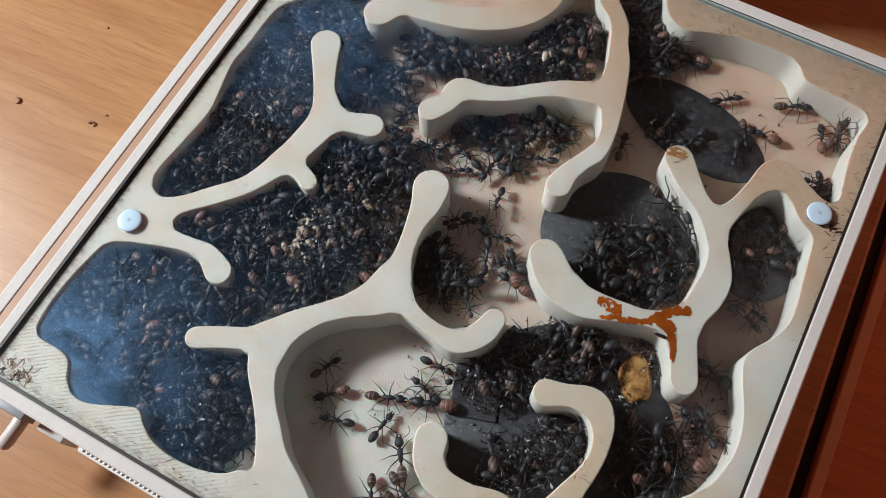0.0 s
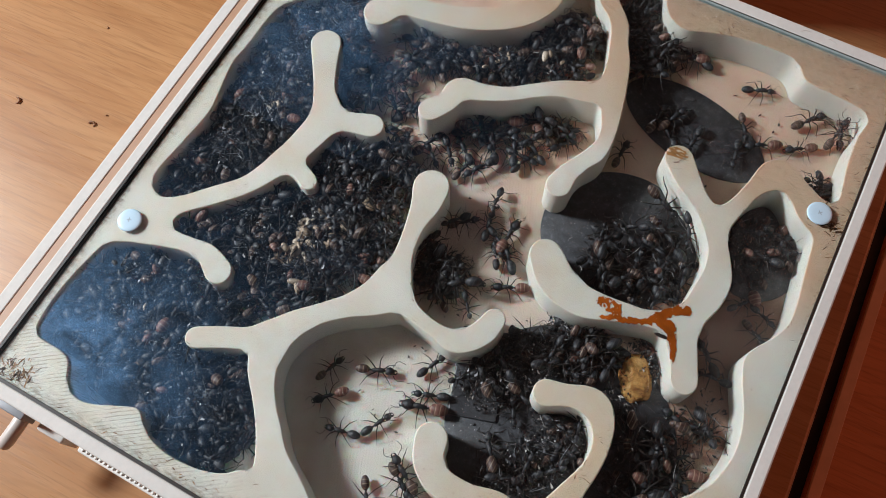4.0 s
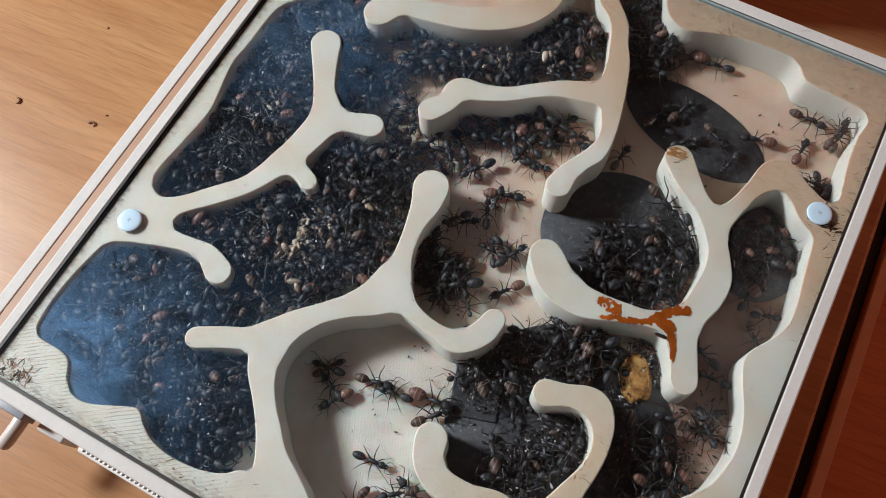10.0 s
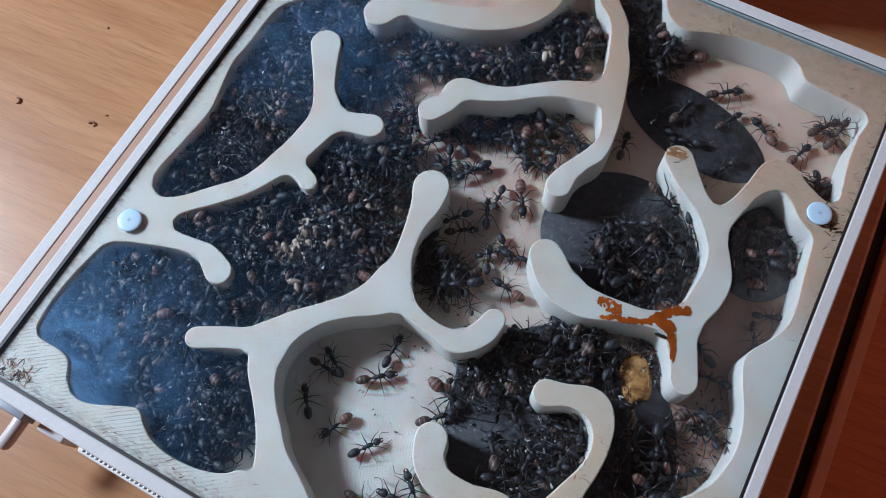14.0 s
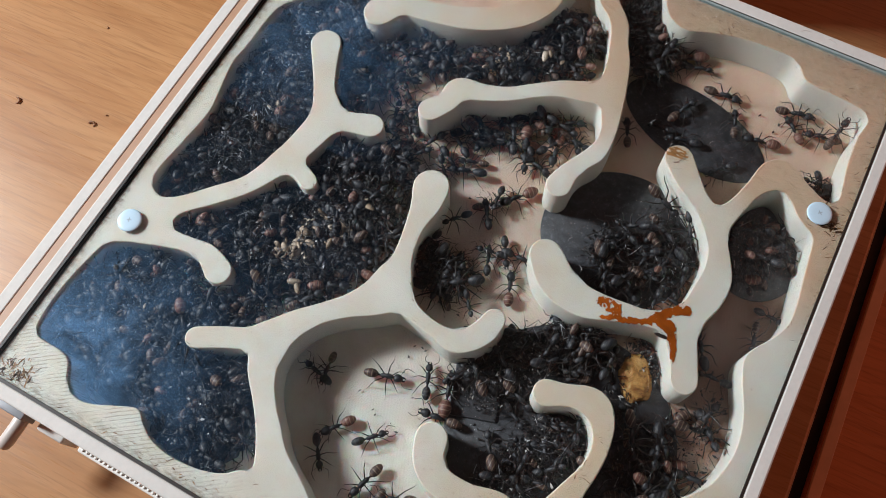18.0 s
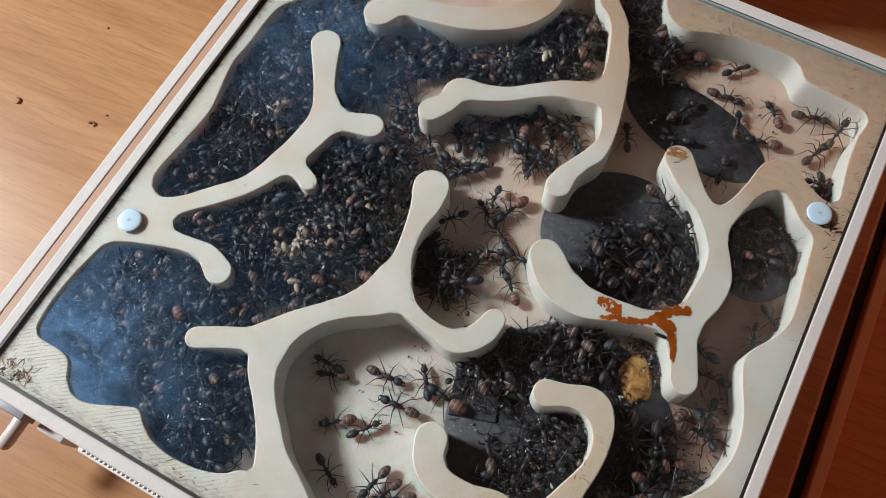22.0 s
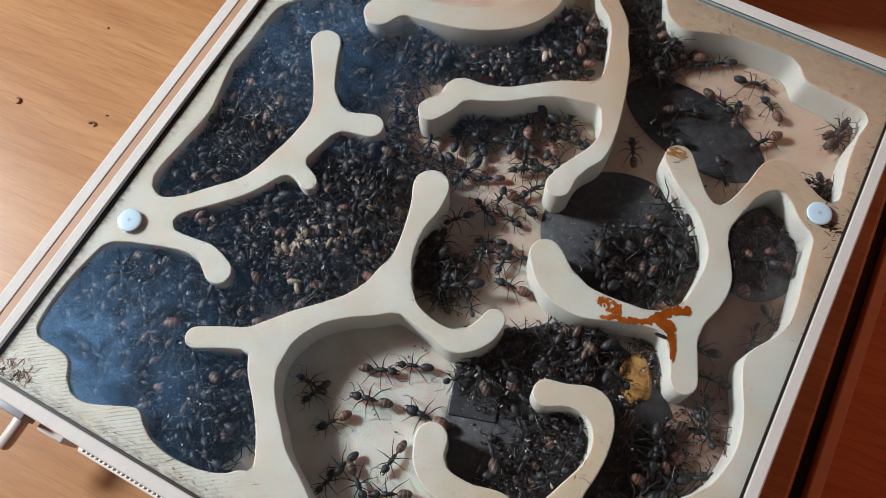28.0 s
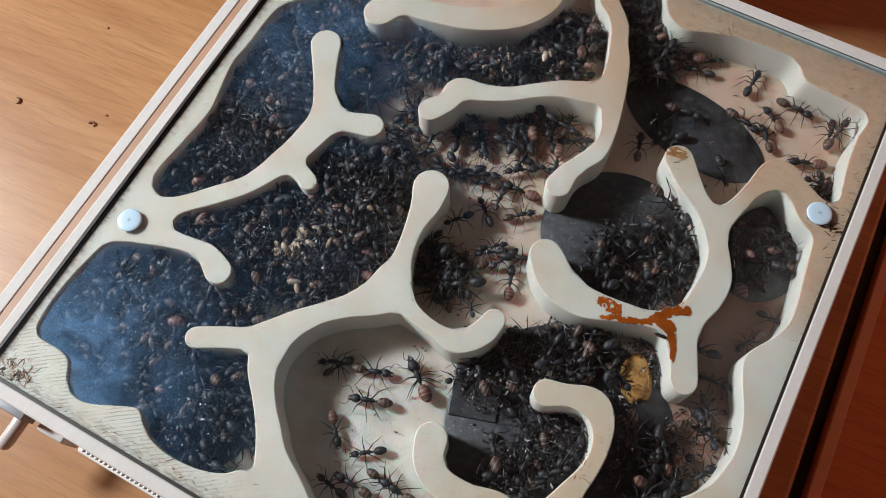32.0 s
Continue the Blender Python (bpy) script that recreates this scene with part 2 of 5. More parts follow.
def haze_material(centre, peak, tint=(0.24, 0.47, 0.80)):
    """Thin haze on the inside of the cover, densest at one corner; its blue paints the sky's reflection."""
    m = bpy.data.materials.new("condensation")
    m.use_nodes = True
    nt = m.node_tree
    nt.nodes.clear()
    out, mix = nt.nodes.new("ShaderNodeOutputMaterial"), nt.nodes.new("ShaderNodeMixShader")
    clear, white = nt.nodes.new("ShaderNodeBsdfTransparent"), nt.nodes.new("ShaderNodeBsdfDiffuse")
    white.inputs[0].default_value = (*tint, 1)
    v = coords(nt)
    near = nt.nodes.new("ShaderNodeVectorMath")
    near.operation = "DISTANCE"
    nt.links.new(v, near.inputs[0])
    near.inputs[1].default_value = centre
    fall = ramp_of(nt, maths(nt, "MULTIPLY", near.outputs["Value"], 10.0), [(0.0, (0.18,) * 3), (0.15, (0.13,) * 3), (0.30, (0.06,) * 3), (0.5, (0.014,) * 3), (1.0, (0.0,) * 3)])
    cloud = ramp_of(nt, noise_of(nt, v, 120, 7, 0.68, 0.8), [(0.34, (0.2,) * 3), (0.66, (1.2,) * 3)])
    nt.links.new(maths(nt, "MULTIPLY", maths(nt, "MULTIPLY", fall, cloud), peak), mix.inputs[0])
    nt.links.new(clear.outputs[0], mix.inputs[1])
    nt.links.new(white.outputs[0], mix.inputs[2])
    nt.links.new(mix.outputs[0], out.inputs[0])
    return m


BROOD = island_material("pale_brood", [(0.0, (0.16, 0.10, 0.06)), (0.3, (0.34, 0.24, 0.16)), (1.0, (0.56, 0.46, 0.36))], 0.5)
# straw tones; the palest also paint bright glints on the ants' legs
STRAW_GLINTS = island_material("straw_glints", [(0.0, (0.012, 0.012, 0.014)), (0.5, (0.03, 0.03, 0.036)), (0.72, (0.17, 0.18, 0.21)), (1.0, (0.60, 0.58, 0.58))], 0.35)
# blue tint paints the sky's reflection in the cover; the side sheet is pinkish
SKY_MIST = haze_material((0.010, 0.006, ZT), 1.35)
SIDE_FOG = haze_material((0.1605, 0.095, ZT), 0.2, (0.50, 0.43, 0.42))
FAR_SKY_HAZE = haze_material((0.020, 0.125, ZT), 0.5)
SOIL = island_material("dark_litter", [(0.0, (0.006, 0.006, 0.008)), (0.7, (0.02, 0.019, 0.021)), (0.9, (0.07, 0.055, 0.05)), (0.97, (0.2, 0.18, 0.17)), (1.0, (0.5, 0.46, 0.42))], 0.4)
GRIME = island_material("brown_grime", [(0.0, (0.035, 0.018, 0.01)), (0.5, (0.15, 0.065, 0.024)), (1.0, (0.34, 0.16, 0.06))], 0.5)
CRUMB = simple("brown_crumb", (0.20, 0.075, 0.024), 0.6, 0.4, 800)


# ---- building helpers ----
def link_mesh(name, bm_or_mesh, material, parent=None, label="", smooth=True):
    if isinstance(bm_or_mesh, bmesh.types.BMesh):
        me = bpy.data.meshes.new(name)
        if smooth:
            for f in bm_or_mesh.faces:
                f.smooth = True
        bm_or_mesh.to_mesh(me)
        bm_or_mesh.free()
    else:
        me = bm_or_mesh
    if material and not me.materials:
        me.materials.append(material)
    ob = new(name, me)
    if parent:
        ob.parent = parent
    if label:
        ob["label"] = label
    return ob


def part(name, bm, material, parent, label="", smooth=True):
    return link_mesh(name, bm, material, parent, label, smooth)


def box_bm(x0, x1, y0, y1, z0, z1, bevel=0.0, bm=None):
    bm = bm or bmesh.new()
    r = bmesh.ops.create_cube(bm, size=1)
    for v in r["verts"]:
        v.co = Vector((x0 + (v.co.x + 0.5) * (x1 - x0), y0 + (v.co.y + 0.5) * (y1 - y0), z0 + (v.co.z + 0.5) * (z1 - z0)))
    if bevel:
        es = list({e for v in r["verts"] for e in v.link_edges})
        bmesh.ops.bevel(bm, geom=es, offset=bevel, segments=2, affect="EDGES", profile=0.5)
    return bm


def tube_bm(points, radii, sides=6, bm=None):
    """A tube through the points, closed at both ends."""
    bm = bm or bmesh.new()
    pts = [Vector(p) for p in points]
    rings, up = [], Vector((0, 0, 1))
    for i, p in enumerate(pts):
        d = (pts[min(i + 1, len(pts) - 1)] - pts[max(i - 1, 0)]).normalized()
        a = d.cross(up)
        if a.length < 0.05:
            a = d.cross(Vector((1, 0, 0)))
        a.normalize()
        b = d.cross(a)
        rings.append([bm.verts.new(p + (a * math.cos(2 * math.pi * k / sides) + b * math.sin(2 * math.pi * k / sides)) * radii[i]) for k in range(sides)])
    for r0, r1 in zip(rings, rings[1:]):
        for k in range(sides):
            bm.faces.new((r0[k], r0[(k + 1) % sides], r1[(k + 1) % sides], r1[k]))
    bm.faces.new(rings[0][::-1])
    bm.faces.new(rings[-1])
    bmesh.ops.recalc_face_normals(bm, faces=bm.faces)
    return bm


def lathe_bm(profile, sides=32, bm=None):
    """Turns (radius, height) pairs round the z axis."""
    bm = bm or bmesh.new()
    rings = [[bm.verts.new((r * math.cos(2 * math.pi * k / sides), r * math.sin(2 * math.pi * k / sides), z)) for k in range(sides)] for r, z in profile]
    for r0, r1 in zip(rings, rings[1:]):
        for k in range(sides):
            bm.faces.new((r0[k], r0[(k + 1) % sides], r1[(k + 1) % sides], r1[k]))
    bm.faces.new(rings[0][::-1])
    bm.faces.new(rings[-1])
    bmesh.ops.recalc_face_normals(bm, faces=bm.faces)
    return bm


def spline(points, steps=6, closed=False):
    """Catmull-Rom curve through points of any dimension."""
    p = [np.array(q, float) for q in points]
    n, out = len(p), []
    for i in range(n if closed else n - 1):
        a, b, c, d = (p[(i - 1) % n], p[i], p[(i + 1) % n], p[(i + 2) % n]) if closed else (p[max(i - 1, 0)], p[i], p[i + 1], p[min(i + 2, n - 1)])
        for s in range(steps):
            t = s / steps
            out.append(0.5 * (2 * b + (c - a) * t + (2 * a - 5 * b + 4 * c - d) * t * t + (3 * b - a - 3 * c + d) * t ** 3))
    if not closed:
        out.append(p[-1])
    return np.array(out)


# ---- fields: the plan of the nest as distances on a grid, in millimetres ----
STEP = 0.5
GX, GY = np.meshgrid(np.arange(-1, 174.01, STEP), np.arange(-1, 183.01, STEP), indexing="ij")


def stroke_field(points, gx=None, gy=None):
    """Distance to a rounded stroke whose half width changes along it; negative inside."""
    gx, gy = (GX, GY) if gx is None else (gx, gy)
    q = spline(points, 5)
    best = np.full(gx.shape, 1e6)
    for a, b in zip(q, q[1:]):
        d = b[:2] - a[:2]
        t = np.clip(((gx - a[0]) * d[0] + (gy - a[1]) * d[1]) / max(d @ d, 1e-9), 0, 1)
        best = np.minimum(best, np.hypot(gx - a[0] - t * d[0], gy - a[1] - t * d[1]) - (a[2] + t * (b[2] - a[2])))
    return best


def soft_min(a, b, k):
    h = np.clip(0.5 + 0.5 * (b - a) / k, 0, 1)
    return b + (a - b) * h - k * h * (1 - h)


def inside_field(loop):
    """Distance to a closed outline; negative outside of it, so that the border round it is solid."""
    best, inside = np.full(GX.shape, 1e6), np.zeros(GX.shape, bool)
    for a, b in zip(loop, np.roll(loop, -1, axis=0)):
        d = b - a
        t = np.clip(((GX - a[0]) * d[0] + (GY - a[1]) * d[1]) / max(d @ d, 1e-9), 0, 1)
        best = np.minimum(best, np.hypot(GX - a[0] - t * d[0], GY - a[1] - t * d[1]))
        cross = (a[1] > GY) != (b[1] > GY)
        inside ^= cross & (GX < a[0] + (GY - a[1]) / (d[1] if abs(d[1]) > 1e-9 else 1e-9) * d[0])
    return np.where(inside, best, -best)


def contours(field, gx, gy):
    """Closed outlines where the field is zero, by marching squares."""
    pos = field > 0
    x0, y0, st = gx[0, 0], gy[0, 0], gx[1, 0] - gx[0, 0]
    code = pos[:-1, :-1] * 1 + pos[1:, :-1] * 2 + pos[1:, 1:] * 4 + pos[:-1, 1:] * 8
    table = {1: [(3, 0)], 2: [(0, 1)], 3: [(3, 1)], 4: [(1, 2)], 5: [(3, 2), (1, 0)], 6: [(0, 2)], 7: [(3, 2)], 8: [(2, 3)], 9: [(2, 0)],
             10: [(0, 3), (2, 1)], 11: [(2, 1)], 12: [(1, 3)], 13: [(1, 0)], 14: [(0, 3)]}
    nxt, where = {}, {}

    def key(i, j, e):
        k = ((i, j, 0), (i + 1, j, 1), (i, j + 1, 0), (i, j, 1))[e]
        if k not in where:
            a, b = k[:2], (k[0] + 1, k[1]) if k[2] == 0 else (k[0], k[1] + 1)
            fa, fb = field[a], field[b]
            s = fa / (fa - fb)
            where[k] = (x0 + st * (a[0] + s * (b[0] - a[0])), y0 + st * (a[1] + s * (b[1] - a[1])))
        return k
    for i, j in zip(*np.nonzero((code > 0) & (code < 15))):
        for a, b in table[int(code[i, j])]:
            nxt[key(i, j, a)] = key(i, j, b)
    loops, seen = [], set()
    for start in list(nxt):
        if start in seen:
            continue
        loop, k = [], start
        while k in nxt and k not in seen:
            seen.add(k)
            loop.append(where[k])
            k = nxt[k]
        if len(loop) > 8:
            q = np.array(loop)
            for _ in range(2):
                q = (np.roll(q, 1, 0) + 2 * q + np.roll(q, -1, 0)) / 4
            loops.append(q)
    return loops


def extrude_field(name, field, gx, gy, z0, z1, edge=0.0003):
    """A solid with the plan field < 0, from z0 to z1 metres, its upper edge slightly rounded."""
    from mathutils.geometry import delaunay_2d_cdt
    pad = field.copy()
    pad[0, :] = pad[-1, :] = pad[:, 0] = pad[:, -1] = 0.3
    loops = contours(pad, gx, gy)
    verts, faces, flat = [], [], []
    top_pts, top_edges = [], []
    for q in loops:
        n = len(q)
        t = np.roll(q, -1, 0) - np.roll(q, 1, 0)
        nrm = np.stack([t[:, 1], -t[:, 0]], 1) / np.maximum(np.hypot(t[:, 0], t[:, 1]), 1e-9)[:, None]
        # the normal points to where the field is positive
        i = np.clip(((q + nrm * 0.8 - [gx[0, 0], gy[0, 0]]) / (gx[1, 0] - gx[0, 0])).round().astype(int), 0, np.array(field.shape) - 1)
        if np.mean(pad[i[:, 0], i[:, 1]] > 0) < 0.5:
            nrm = -nrm
        base = len(verts)
        e = edge * 1000
        for off, z in ((0, z0), (0, z1 - edge), (-e * 0.35, z1 - edge * 0.35), (-e, z1)):
            verts += [((p[0] + m[0] * off) * MM, (p[1] + m[1] * off) * MM, z) for p, m in zip(q, nrm)]
        for r in range(3):
            for k in range(n):
                k2 = (k + 1) % n
                faces.append((base + r * n + k, base + r * n + k2, base + (r + 1) * n + k2, base + (r + 1) * n + k))
        c0 = len(top_pts)
        top_pts += [(verts[base + 3 * n + k], base + 3 * n + k) for k in range(n)]
        top_edges += [(c0 + k, c0 + (k + 1) % n) for k in range(n)]
    vs, es, fs, orig, _, _ = delaunay_2d_cdt([Vector(p[0][:2]) for p in top_pts], top_edges, [], 0, 1e-7)
    st = gx[1, 0] - gx[0, 0]
    for f in fs:
        c = sum((vs[k] for k in f), Vector((0, 0))) / 3 / MM
        i, j = int(round((c.x - gx[0, 0]) / st)), int(round((c.y - gy[0, 0]) / st))
        if 0 <= i < pad.shape[0] and 0 <= j < pad.shape[1] and pad[i, j] < 0.05 and all(orig[k] for k in f):
            ids = [top_pts[orig[k][0]][1] for k in f]
            flat.append(len(faces))
            faces.append(tuple(ids))
    me = bpy.data.meshes.new(name)
    me.from_pydata(verts, [], faces)
    bm = bmesh.new()
    bm.from_mesh(me)
    bmesh.ops.recalc_face_normals(bm, faces=bm.faces)
    if sum(f.normal.z for f in bm.faces) < 0:
        bmesh.ops.reverse_faces(bm, faces=bm.faces)
    for f in bm.faces:
        f.smooth = abs(f.normal.z) < 0.98
    bm.to_mesh(me)
    bm.free()
    return me


def thing(name, label, category, group="", kind="", at=None):
    ob = new(name)
    ob.empty_display_size = 0.005
    if at is not None:
        ob.matrix_basis = at
    return tagged(ob, label, category, group, kind)

# ---- the unseen room round the table ----
def room_shell():
    def slab(name, x0, x1, y0, y1, z0, z1, m):
        ob = link_mesh(name, box_bm(x0, x1, y0, y1, z0, z1), m, smooth=False)
        ob.matrix_basis = ROOM
        return tagged(ob, kind="structure")
    slab("floor", -0.9, 0.75, -1.9, 1.9, -0.80, -0.75, FLOOR_WOOD)
    slab("wall_north", -0.9, 0.70, 1.9, 2.0, -0.75, 1.0, BOUNCE_PAINT)
    slab("wall_south", -0.9, 0.70, -2.0, -1.9, -0.75, 1.0, BOUNCE_PAINT)
    # added out of view, set close to bounce warm light onto the table
    slab("wall_east", 0.60, 0.70, -2.0, 2.0, -0.75, 1.0, BOUNCE_PAINT)
    # west wall with the window's opening
    west = box_bm(-0.86, -0.76, -1.9, 0.07, -0.75, 1.0)
    box_bm(-0.86, -0.76, 0.40, 1.9, -0.75, 1.0, bm=west)
    box_bm(-0.86, -0.76, 0.07, 0.40, -0.75, 0.34, bm=west)
    box_bm(-0.86, -0.76, 0.07, 0.40, 0.66, 1.0, bm=west)
    ob = link_mesh("wall_west", west, BOUNCE_PAINT, smooth=False)
    ob.matrix_basis = ROOM
    tagged(ob, kind="structure")
    # ceiling with the skylight's opening
    top = box_bm(-0.86, -0.76, -2.0, 2.0, 1.0, 1.1)
    box_bm(-0.25, 0.70, -2.0, 2.0, 1.0, 1.1, bm=top)
    box_bm(-0.76, -0.25, -2.0, -0.34, 1.0, 1.1, bm=top)
    box_bm(-0.76, -0.25, 0.56, 2.0, 1.0, 1.1, bm=top)
    ob = link_mesh("ceiling", top, CEILING_PAINT, smooth=False)
    ob.matrix_basis = ROOM
    tagged(ob, kind="structure")


room_shell()


# ---- the table: two boards with a dark joint ----
def table():
    t = thing("table", "varnished reddish-brown wooden table with a dark board joint", "table", at=pose(0.1909, 0.0753, 0, 0, 0, 1.9))
    part("tabletop", box_bm(-0.81, 0.0, -0.63, 0.57, -0.028, 0, 0.0012), WOOD, t, "warm varnished wooden board", smooth=False)
    part("table_leaf", box_bm(0.0038, 0.20, -0.63, 0.57, -0.028, 0, 0.0012), WARM_LIT_WOOD, t, "varnished wooden board toned redder to paint warm bounced light", smooth=False)
    part("joint_strip", box_bm(0.0, 0.0038, -0.63, 0.57, -0.028, -0.0042), BLACK, t, "dark joint", smooth=False)
    part("edge_band", box_bm(0.0039, 0.0070, -0.63, 0.57, -0.002, 0.00025, 0.0002), EDGE_WOOD, t, "paler edge band", smooth=False)
    for x in (-0.74, 0.13):
        for y in (-0.56, 0.50):
            part("leg", box_bm(x - 0.03, x + 0.03, y - 0.03, y + 0.03, -0.75, -0.028, 0.004), WOOD, t, smooth=False)


table()


def storage_box():
    # an unseen closed box added behind the nest to shade that end of the table
    t = thing("storage_box", "unseen plain wooden box added to shade the table behind the nest", "box")
    part("box_body", box_bm(0.02, 0.088, 0.190, 0.33, 0, 0.056, 0.002), WOOD, t, smooth=False)
    part("lid", box_bm(0.018, 0.090, 0.188, 0.332, 0.0562, 0.064, 0.002), WOOD, t, smooth=False)


storage_box()

# ---- the nest: a printed tray with curved walls under a clear cover ----
WALLS = []
WALLS.append([(6.9, 47.6, 5.3), (11.8, 52.6, 4.4), (17.8, 58.0, 2.6), (24.5, 64.8, 2.7), (30.6, 71.7, 2.7), (34.9, 81.5, 3.5), (37.5, 91.6, 4.2), (38.0, 98.8, 4.5), (33.4, 105.4, 3.0), (29.2, 112.6, 3.5), (25.6, 119.1, 4.4)])    # upper left branch
WALLS.append([(38.7, 97.7, 3.3), (44.9, 100.2, 3.1), (50.4, 101.9, 3.6)])    # upper_left_knob
WALLS.append([(34.9, 81.5, 2.9), (40.5, 81.2, 2.4), (44.4, 79.5, 2.4)])    # upper_left_lobe
WALLS.append([(7.9, 47.4, 5.3), (14.5, 48.2, 3.9), (21.6, 49.2, 2.5), (27.4, 50.1, 2.1), (32.1, 50.1, 2.7), (37.2, 47.6, 3.6)])    # lower_left
WALLS.append([(12.0, 51.5, 3.0), (16.2, 53.4, 2.9)])    # left_fork
WALLS.append([(73.6, 93.4, 4.9), (74.8, 88.5, 4.0), (75.1, 82.7, 2.7), (75.9, 76.7, 2.3), (76.9, 71.2, 2.8), (77.6, 66.5, 4.4)])    # centre_up
WALLS.append([(77.3, 66.0, 4.4), (75.8, 60.2, 4.6), (71.2, 55.7, 2.8), (66.4, 51.2, 2.2), (60.6, 45.8, 2.0), (57.6, 40.8, 2.8), (53.7, 36.6, 2.8), (48.1, 33.8, 2.8), (42.1, 30.6, 2.8)])    # centre_left
WALLS.append([(57.8, 38.6, 3.6), (60.3, 31.8, 3.2), (65.4, 25.2, 2.4), (70.2, 19.6, 2.8), (75.4, 13.6, 4.4), (81.4, 6.3, 7.5), (88.9, -3.2, 9.7)])    # centre_down
WALLS.append([(80.0, 63.4, 3.6), (86.6, 61.0, 2.1), (92.8, 59.8, 1.9), (98.2, 59.4, 2.9), (101.6, 61.6, 3.1), (103.8, 65.1, 3.2), (104.6, 68.9, 2.9)])    # centre_right
WALLS.append([(33.7, 135.5, 4.7), (38.3, 140.6, 3.6), (46.4, 142.1, 3.4), (57.6, 145.3, 3.9), (68.1, 151.2, 4.1), (73.4, 158.8, 4.5), (74.4, 167.9, 4.8), (74.6, 177.3, 5.6)])    # top_bar
WALLS.append([(62.2, 113.8, 3.5), (65.2, 118.0, 3.0), (66.2, 123.2, 3.6), (72.0, 125.0, 2.8), (78.9, 128.0, 2.3), (85.2, 132.6, 2.3), (91.2, 136.3, 2.7), (97.8, 138.6, 3.4), (102.7, 141.0, 3.9)])    # upper_bar
WALLS.append([(83.3, 183.0, 3.6), (87.0, 175.6, 3.2), (90.5, 169.4, 2.9), (94.0, 166.2, 2.5), (97.0, 162.3, 2.6), (98.9, 157.2, 2.6), (101.4, 151.3, 3.2), (103.2, 143.9, 3.7), (106.0, 136.0, 2.9), (108.0, 129.5, 2.1), (108.1, 125.4, 2.3), (107.3, 121.6, 2.6), (104.9, 117.4, 2.3), (103.4, 113.4, 2.8), (102.8, 109.3, 3.5)])    # tall_bar
WALLS.append([(108.3, 90.2, 4.3), (112.0, 86.6, 4.8), (115.8, 84.2, 4.6), (121.6, 83.3, 4.2), (127.1, 84.2, 3.3), (132.8, 85.6, 2.5), (138.6, 87.0, 2.2), (145.6, 89.8, 4.0)])    # cup_left
WALLS.append([(145.6, 88.0, 4.0), (146.6, 85.6, 3.9), (149.0, 81.4, 3.4), (151.2, 76.3, 3.3)])    # cup_tail
WALLS.append([(146.0, 91.0, 3.8), (146.9, 93.4, 3.5), (148.2, 98.7, 4.0), (148.5, 104.1, 3.8), (147.3, 108.8, 3.0), (144.8, 114.2, 2.5), (142.2, 118.4, 3.0), (137.0, 122.4, 2.4), (132.6, 125.8, 3.3), (127.5, 131.2, 3.9)])    # cup_right
WALLS.append([(143.0, 118.4, 3.4), (145.8, 124.9, 2.3), (148.3, 132.4, 2.4), (152.2, 138.7, 4.5), (157.2, 137.2, 3.4), (161.6, 134.3, 3.9), (165.8, 131.8, 4.7)])    # cup_arm
WALLS.append([(123.6, 58.6, 3.4), (128.2, 60.4, 2.7), (132.5, 61.6, 3.3), (135.6, 61.2, 3.5), (138.2, 58.4, 2.9), (139.5, 55.6, 2.3), (140.2, 51.6, 2.0), (140.0, 47.4, 2.0), (138.6, 42.0, 2.6), (136.8, 34.2, 4.0), (132.7, 20.4, 7.2)])    # low_hook
WALLS.append([(104.7, 36.4, 4.0), (106.4, 31.6, 3.5), (110.9, 28.8, 3.4), (117.9, 28.7, 3.1), (126.3, 29.0, 4.3), (132.7, 20.4, 7.2)])    # small_hook
WALLS.append([(71.2, 20.3, 2.0), (67.7, 23.6, 2.0), (64.4, 27.6, 2.0), (62.3, 32.0, 2.0), (61.4, 37.1, 2.0), (62.4, 42.2, 2.0), (64.3, 46.7, 2.0), (67.5, 50.9, 2.0), (71.7, 54.5, 2.0), (75.7, 57.7, 2.0), (79.8, 60.0, 2.0)])    # nursery_arch
WEST_SIDE = [(7.0, 12.7), (5.4, 16.2), (5.0, 25.2), (6.4, 36.3), (7.7, 40.9), (10.0, 43.5), (13.9, 49.1), (10.5, 57.6), (7.6, 60.0), (7.0, 64.6), (7.8, 72.2), (8.7, 79.9), (9.0, 85.8), (7.5, 93.0), (6.4, 98.0), (5.8, 102.5), (6.2, 106.0), (6.4, 111.4), (6.4, 115.8), (6.8, 121.4), (7.9, 125.0), (12.5, 130.4)]
NORTH_SIDE = [(17.0, 140.5), (17.6, 152.6), (35.1, 162.8), (73.3, 180.1), (96.0, 186.0), (103.4, 180.5), (104.9, 176.8), (106.8, 173.4), (109.7, 170.9), (114.0, 169.8), (119.1, 171.7), (125.1, 173.6), (131.3, 174.7), (137.9, 175.0), (142.6, 174.9)]
EAST_SIDE = [(145.0, 174.0), (147.0, 171.6), (148.7, 169.4), (152.1, 168.8), (157.8, 168.4), (162.6, 167.9), (165.9, 167.3), (167.5, 165.8), (167.8, 163.8), (166.9, 159.4), (166.8, 152.7), (167.3, 146.4), (168.2, 140.4), (167.9, 137.6), (164.5, 135.0), (160.0, 132.0), (161.0, 129.6), (162.8, 128.6), (165.2, 127.2), (166.2, 124.3), (166.7, 119.4), (167.4, 113.0), (168.1, 106.8), (168.0, 101.0), (165.6, 95.8), (162.4, 90.9), (161.6, 87.4), (163.3, 82.1), (165.5, 77.2), (167.2, 70.8), (167.3, 65.0), (165.7, 58.5), (163.8, 54.7), (161.1, 51.6)]
